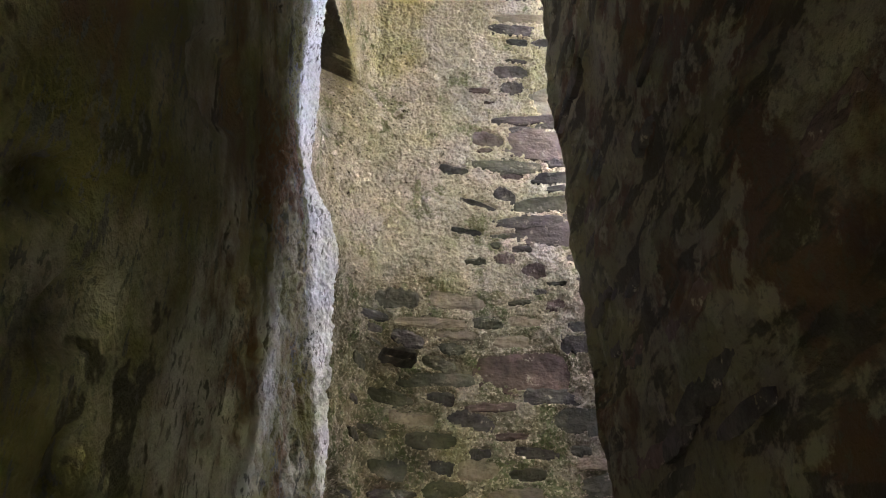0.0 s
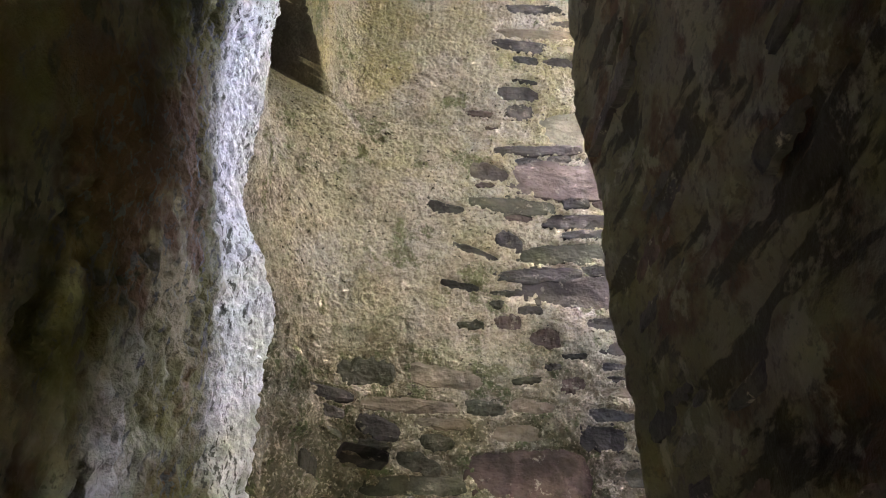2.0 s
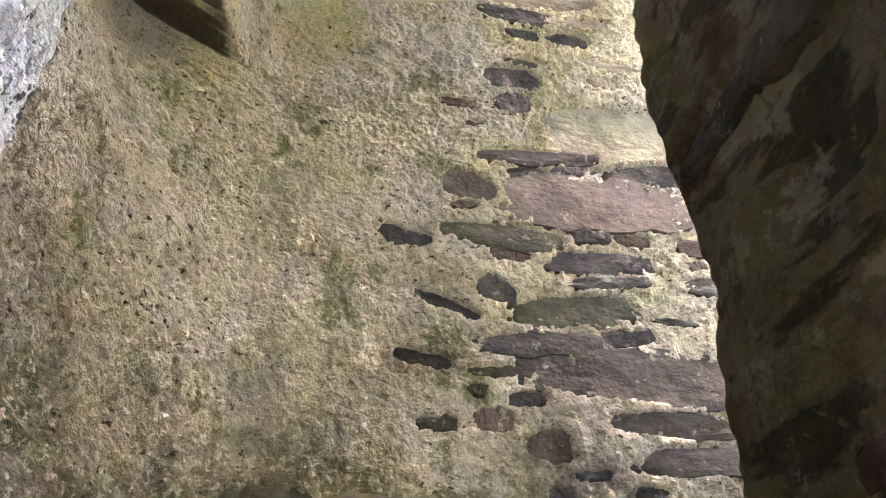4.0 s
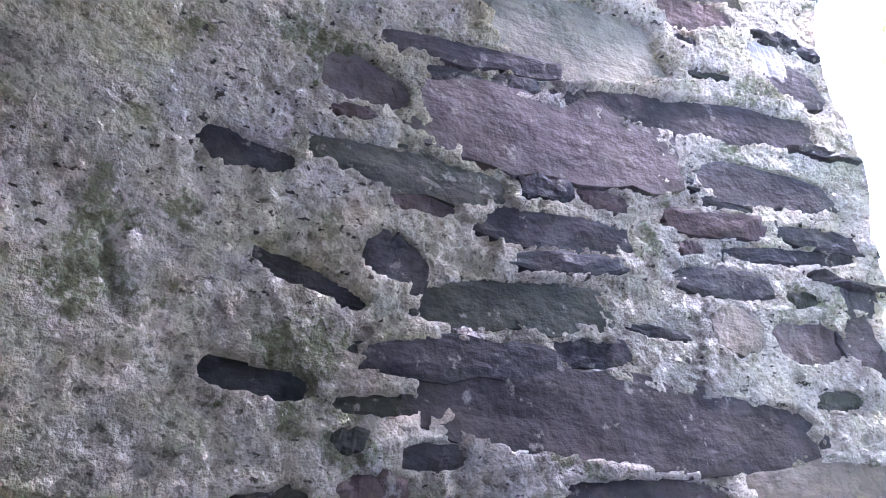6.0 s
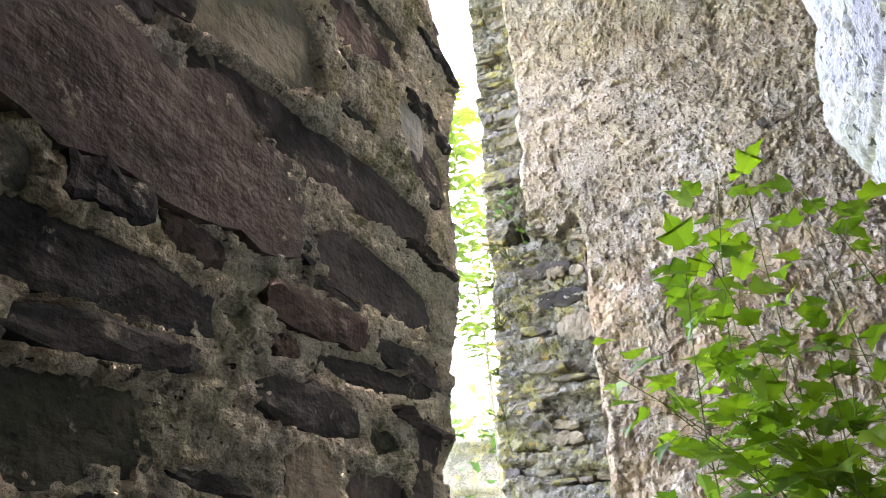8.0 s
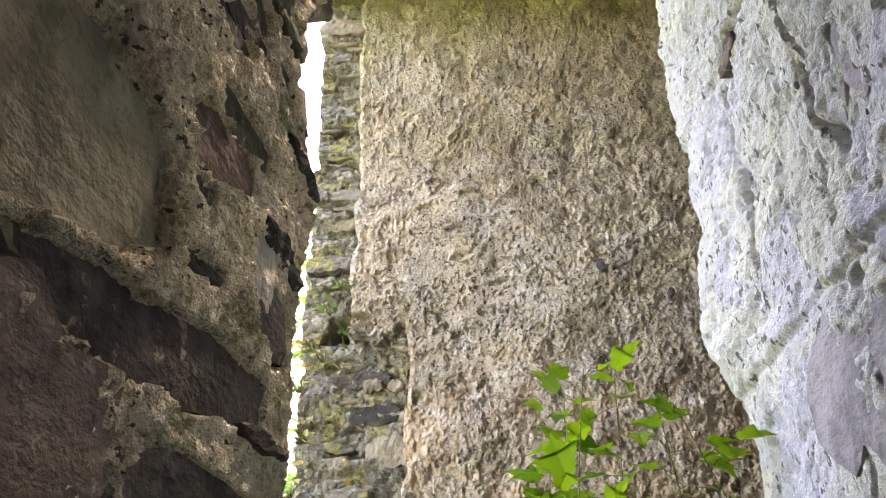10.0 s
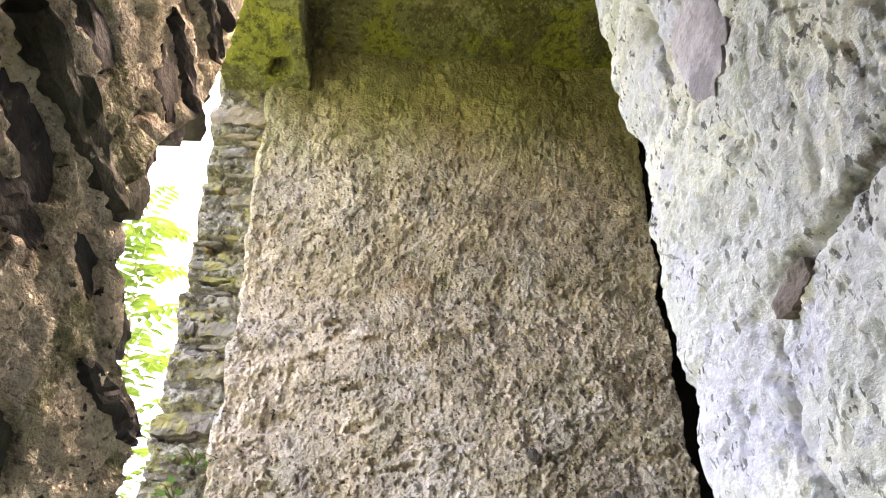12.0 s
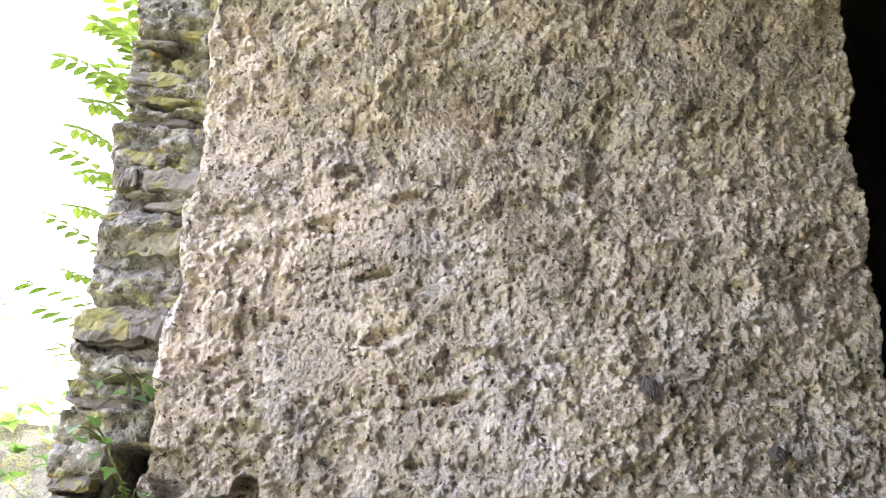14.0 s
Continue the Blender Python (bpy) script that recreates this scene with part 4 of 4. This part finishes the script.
def clump_tree(name, root, height, radius, clumps, seed, label):
    """A far tree: trunk, limbs and an uneven crown of small leaf blades in clumps."""
    rnd = random.Random(seed)
    thing = new(name)
    thing.location = root
    wood, crown = ([], []), ([], [])
    add(wood, tube(curve_points(Vector((0, 0, 0)), Vector((0.2, 0.1, height * 0.8)), Vector((0.15, 0, 0))), 0.22, 0.05, 8))
    for k in range(clumps):
        f = rnd.uniform(0.25, 1.0)
        a = rnd.uniform(0, 6.28)
        r = radius * rnd.uniform(0.3, 1.0) * math.sqrt(max(0.05, 1 - (f - 0.5) ** 2 * 3.4))
        c = Vector((math.cos(a) * r, math.sin(a) * r, height * f))
        add(wood, tube([Vector((0, 0, height * f * 0.8)), c * 0.6 + Vector((0, 0, height * f * 0.35)), c], 0.05, 0.01, 5))
        for j in range(26):
            p = c + Vector((rnd.gauss(0, 0.32), rnd.gauss(0, 0.32), rnd.gauss(0, 0.3))) * radius * 0.4
            along, side = leaf_frame(rnd, Vector((rnd.uniform(-1, 1), rnd.uniform(-1, 1), rnd.uniform(-0.6, 0.6))))
            add(crown, blade(SMOOTHLEAF, p, along, side, rnd.uniform(0.2, 0.36)))
    mesh_of("trunk", *wood, BARK, thing)
    mesh_of("crown", *crown, LEAF_ASH, thing)
    return tagged(thing, label=label, category="tree")


clump_tree("far_tree", (25.0, 17.6, 2.7), 9.6, 1.7, 60, 21, "tall narrow leafy tree far beyond the ruin")


def ivy(name, spots, count, size, seed, mat, label, spread=0.05):
    """Small leaves on short stems, hung on a wall."""
    rnd = random.Random(seed)
    thing = new(name)
    thing.location = spots[0]
    o = Vector(spots[0])
    wood, crown = ([], []), ([], [])
    for s in spots:
        c = Vector(s) - o
        for k in range(count):
            q = c + Vector((rnd.uniform(-0.05, 0.01), rnd.gauss(0, spread), rnd.gauss(0, spread)))
            add(wood, tube([c + Vector((0.03, 0, 0)), (c + q) / 2 + Vector((-0.012, 0, 0.008)), q], 0.0018, 0.001, 4))
            along, side = leaf_frame(rnd, Vector((-0.7, rnd.uniform(-1, 1), rnd.uniform(-0.6, 0.6))))
            add(crown, blade(LOBED, q, along, side, size * rnd.uniform(0.6, 1.2)))
    tagged(mesh_of("tendril", *wood, STEM, thing), kind="stuff")
    tagged(mesh_of("foliage", *crown, mat, thing), kind="stuff")
    return tagged(thing, label=label, category="plant")


ivy("ivy_tuft", [(2.235, 2.80, 4.515), (2.23, 2.75, 4.44), (2.24, 2.77, 4.60)], 7, 0.022, 31, LEAF_IVY, "small dark ivy tuft in a joint of the slate masonry", 0.022)
ivy("dry_creeper", [(2.22, 2.84, 4.40), (2.22, 2.86, 4.28), (2.22, 2.84, 4.14), (2.22, 2.86, 4.0), (2.21, 2.84, 3.86), (2.22, 2.80, 4.36)], 16, 0.02, 33, DRY, "dry yellowed creeper on the wall's edge", 0.04)


def grass(root, count, seed):
    rnd = random.Random(seed)
    verts, faces = [], []
    for k in range(count):
        a = Vector((rnd.uniform(-0.05, 0.05), rnd.uniform(-0.08, 0.08), 0))
        d = Vector((rnd.uniform(-0.16, 0.02), rnd.uniform(-0.16, 0.16), rnd.uniform(0.25, 0.42)))
        side = d.cross(Vector((1, 0.2, 0))).normalized() * 0.006
        n = 6
        base = len(verts)
        for i in range(n):
            t = i / (n - 1)
            p = a + d * t - Vector((0, 0, 0.14)) * t ** 3 + Vector((-0.08, 0, 0)) * t * t
            verts += [p - side * (1 - t * 0.9), p + side * (1 - t * 0.9)]
        faces += [(base + 2 * i, base + 2 * i + 1, base + 2 * i + 3, base + 2 * i + 2) for i in range(n - 1)]
    ob = mesh_of("grass_tuft", verts, faces, LEAF_ASH)
    ob.location = root
    return tagged(ob, label="pale tuft of long grass at the wall's foot", category="grass", kind="stuff")


grass((2.1, 2.32, 3.25), 40, 41)
block("ledge", (1.95, 2.0, 2.6), (2.3, 2.75, 3.27), MASON, "rubble footing at the base of the roughcast wall", "footing")

# low garden wall with ivy in the distance
yy, zz = np.meshgrid(np.arange(7.5, 3.6, -0.03), np.arange(2.6, 4.95, 0.03))
G = np.stack([6.2 + 0 * yy, yy, zz], -1)
G[..., 0] += 0.05 * fbm(G, 5, 4, 201, stretch=(1, 0.5, 2.2))
garden = tagged(sheet("garden_wall", G, MASON, back=(0.5, 0, 0)), kind="structure", label="low ivy-topped rubble wall beyond the ruin", category="wall")
rnd = random.Random(51)
hedge = ([], [])
for k in range(420):
    p = Vector((6.15 + rnd.uniform(-0.2, 0.3), rnd.uniform(3.7, 7.3), 4.95 + abs(rnd.gauss(0, 0.16)) - 0.12))
    if rnd.random() < 0.3:
        p.z -= rnd.uniform(0, 0.5)
        p.x -= 0.12
    along, side = leaf_frame(rnd, Vector((-0.5, rnd.uniform(-1, 1), rnd.uniform(-0.2, 0.8))))
    add(hedge, blade(LOBED, p, along, side, rnd.uniform(0.07, 0.13)))
tagged(mesh_of("wall_ivy", *hedge, LEAF_IVY), kind="stuff", label="bright ivy growing over the garden wall", category="ivy")


# ---- stones bedded in the walls ----
def slab_mesh(seed, pointed):
    """One bedded stone of unit size: ragged outline, blunt or tapering ends, an uneven split face at y = -0.5."""
    rnd = random.Random(seed)
    nx, nz = 14, 5
    power = rnd.uniform(1.7, 3.0) if pointed else rnd.uniform(3.0, 6.0)
    shift, ends = rnd.uniform(-0.10, 0.10), (rnd.uniform(0.9, 1.0), rnd.uniform(0.9, 1.0))
    waves = [(rnd.uniform(2, 5), rnd.uniform(0, 6.3), rnd.uniform(0.04, 0.09)) for _ in range(4)]
    front, rear = [], []
    for i in range(nx + 1):
        x = -0.5 + i / nx
        s = x * 2 * ends[0 if x < 0 else 1] * 0.97
        end = (1 - abs(s) ** power) ** (1 / power)
        wave = sum(a * math.sin(f * x * 6.3 + p) for f, p, a in waves)
        top = 0.5 * end * (1 + wave + rnd.uniform(-0.07, 0.04)) + shift * x
        low = -0.5 * end * (1 + sum(a * math.sin(f * x * 5.1 + p * 2) for f, p, a in waves) + rnd.uniform(-0.07, 0.04)) + shift * x
        for k in range(nz + 1):
            f = k / nz
            rim = 0.035 if k in (0, nz) else 0.03 if i in (0, nx) else 0.0
            swell = 0.03 * math.sin(7 * x + seed) * math.sin(5 * f + seed * 2)
            front.append((x + rnd.uniform(-0.012, 0.012), -0.5 + rim + swell + rnd.uniform(-0.015, 0.015), low + (top - low) * (f + (rnd.uniform(-0.06, 0.06) if 0 < k < nz else 0))))
        rear.append((x, 0.5, low * 1.03))
        rear.append((x, 0.5, top * 1.03))
    w = nz + 1
    faces = [(i * w + k, (i + 1) * w + k, (i + 1) * w + k + 1, i * w + k + 1) for i in range(nx) for k in range(nz)]
    o = len(front)
    for i in range(nx):
        faces.append((o + 2 * i, o + 2 * i + 2, (i + 1) * w, i * w))
        faces.append((i * w + nz, (i + 1) * w + nz, o + 2 * i + 3, o + 2 * i + 1))
    faces.append(tuple(range(nz, -1, -1)) + (o, o + 1))
    faces.append(tuple(nx * w + k for k in range(w)) + (o + 2 * nx + 1, o + 2 * nx))
    me = bpy.data.meshes.new("stone")
    me.from_pydata(front + rear, [], faces)
    me.update()
    return me


SHAPES = {}


def stone_mesh(kind, seed):
    key = (kind, seed % 11)
    if key not in SHAPES:
        me = slab_mesh(seed % 11 + 1, seed % 11 < 7)
        me.materials.append(SLATE[kind])
        SHAPES[key] = me
    return SHAPES[key]


def bed(wall, place, outward, along, w, h, tilt, kind, seed, proud=0.006, depth=0.07):
    """Sets one stone into a wall: its face stands proud of the place, and it reaches into the wall."""
    n, t = Vector(outward).normalized(), Vector(along).normalized()
    up = n.cross(t) * -1
    m = Matrix((t, -n, up)).transposed()
    if m.determinant() < 0:
        m = Matrix((t, -n, -up)).transposed()
    ob = new("stone", stone_mesh(kind, seed))
    centre = Vector(place) + n * (proud - depth / 2)
    ob.matrix_world = Matrix.Translation(centre) @ m.to_4x4() @ pose(0, 0, 0, 0, -tilt, 0) @ Matrix.Diagonal((w, depth, h, 1))
    ob.parent = wall
    return ob


rnd = random.Random(78)
FRONT = PN[:, :-49]


def on_north(x, z):
    r = int(np.argmin(np.abs(ZS - z)))
    c = int(np.argmin(np.abs(FRONT[r, :, 0] - x) + 10 * (FRONT[r, :, 1] < 1.97)))
    lo, hi = max(c - 6, 0), min(c + 6, FRONT.shape[1] - 1)
    t = FRONT[r, hi] - FRONT[r, lo]
    t[2] = 0
    t /= np.linalg.norm(t)
    y = FRONT[max(r - 4, 0):r + 5, lo:hi].reshape(-1, 3)[:, :2].mean(0)
    return Vector((x if x > 0.2 else y[0], y[1], z)), Vector((t[1], -t[0], 0)), Vector(t)


for i, (x, z, w, h, tilt, kind) in enumerate(STONES):
    p, n, t = on_north(x, z)
    bed(wall_north, p, n, t, w * 1.16, h * 1.35, tilt, kind, i * 5 + (0 if kind not in "ow" else 7), -0.012 + 0.012 * ((i * 7) % 5) / 4)

# slates that stick out of the wall's broken end
for i, (z, reach, y) in enumerate([(4.325, 1.41, 2.66), (4.29, 1.35, 2.70), (4.745, 1.36, 2.66), (4.83, 1.39, 2.68), (4.885, 1.36, 2.66), (4.66, 1.32, 2.70), (3.86, 1.37, 2.66), (4.02, 1.35, 2.68), (4.13, 1.34, 2.66), (3.71, 1.33, 2.68),
                                    (3.58, 1.33, 2.66), (4.58, 1.235, 2.68), (4.97, 1.36, 2.66), (5.06, 1.38, 2.70), (4.40, 1.225, 2.72), (4.22, 1.34, 2.72), (3.94, 1.36, 2.75), (3.78, 1.36, 2.76), (5.14, 1.35, 2.66), (4.48, 1.195, 2.66)]):
    w = 0.20 + 0.05 * math.sin(i * 3.1)
    bed(wall_north, (reach - w / 2, y - 0.02, z), (0, -1, 0.05), (1, 0, 0.05 * math.sin(i * 2.3)), w, 0.032 + 0.012 * math.sin(i * 1.7), 0, "ddpg"[i % 4], i * 4, 0.012, 0.20)

# thin slates of the outer wall's bare end
z = 3.3
k = 0
while z < 5.62:
    h = rnd.uniform(0.012, 0.036)
    y = 2.885 - rnd.uniform(0.0, 0.012)
    stop = 2.74 if z > 4.46 else 2.57
    while y > stop:
        w = rnd.uniform(0.03, 0.12)
        if rnd.random() < 0.62 and y - w > stop - 0.06 and not (4.42 < z + h and z < 4.53 and y - w < 2.82):
            big = 0.006 if h > 0.03 else 0.0
            bed(wall_outer, (lean(z) + 0.026, y - w / 2, z + h / 2), (-1, 0, 0), (0, -1, 0), w * 1.05, h * 1.05, rnd.uniform(-4, 4), rnd.choice("cccccb"), k, rnd.uniform(-0.014, 0.006) + big, 0.08)
        y -= w + rnd.uniform(0.004, 0.02)
        k += 1
    z += h + rnd.uniform(0.006, 0.018)
for y, z, w, h, kind in ((2.80, 4.835, 0.11, 0.05, "c"), (2.845, 4.69, 0.09, 0.045, "c"), (2.775, 4.70, 0.06, 0.05, "c"), (2.81, 5.60, 0.17, 0.07, "b"), (2.66, 4.22, 0.14, 0.06, "d"), (2.70, 4.32, 0.16, 0.05, "p"), (2.62, 4.12, 0.12, 0.09, "b")):
    bed(wall_outer, (lean(z) + 0.026, y, z), (-1, 0, 0), (0, -1, 0), w, h, 2, kind, int(z * 100), 0.004, 0.09)

# dark stones showing through the lime of the pier, and the jamb's blocks
for k in range(90):
    y, z = rnd.uniform(0.55, 1.85), rnd.uniform(1.7, 4.3)
    x = float(np.interp(y, [0.55, 1.3, 1.65, 1.95], [0.385, 0.41, 0.445, 0.452])) + 0.035 * min(1, max(0, 3.3 - z))
    bed(pier, (x, y, z), (-1, 0.03, 0), (0, 1, 0), rnd.uniform(0.08, 0.28), rnd.uniform(0.025, 0.055), rnd.uniform(-8, 8), rnd.choice("drgdd"), k, 0.003, 0.05)
for x, z, w, h, tilt, kind, proud in ((0.91, 4.21, 0.17, 0.20, 0, "l", -0.003), (1.10, 3.86, 0.22, 0.17, 0, "l", 0.006), (1.21, 4.85, 0.12, 0.22, 8, "l", 0.004), (1.21, 4.435, 0.075, 0.034, 6, "k", -0.008)):
    bed(jamb, (x, 1.966, z), (0, 1, 0), (-1, 0, 0), w, h, tilt, kind, int(x * 50), proud, 0.06)

# two chips of purple slate left showing in the roughcast
for y, z, w, h in ((2.005, 4.627, 0.024, 0.036), (1.817, 4.539, 0.016, 0.022)):
    bed(wall_outer, (lean(z) - 0.020, y, z), (-1, 0, 0), (0, -1, 0), w, h, 14, "p", int(z * 100), 0.006, 0.04)
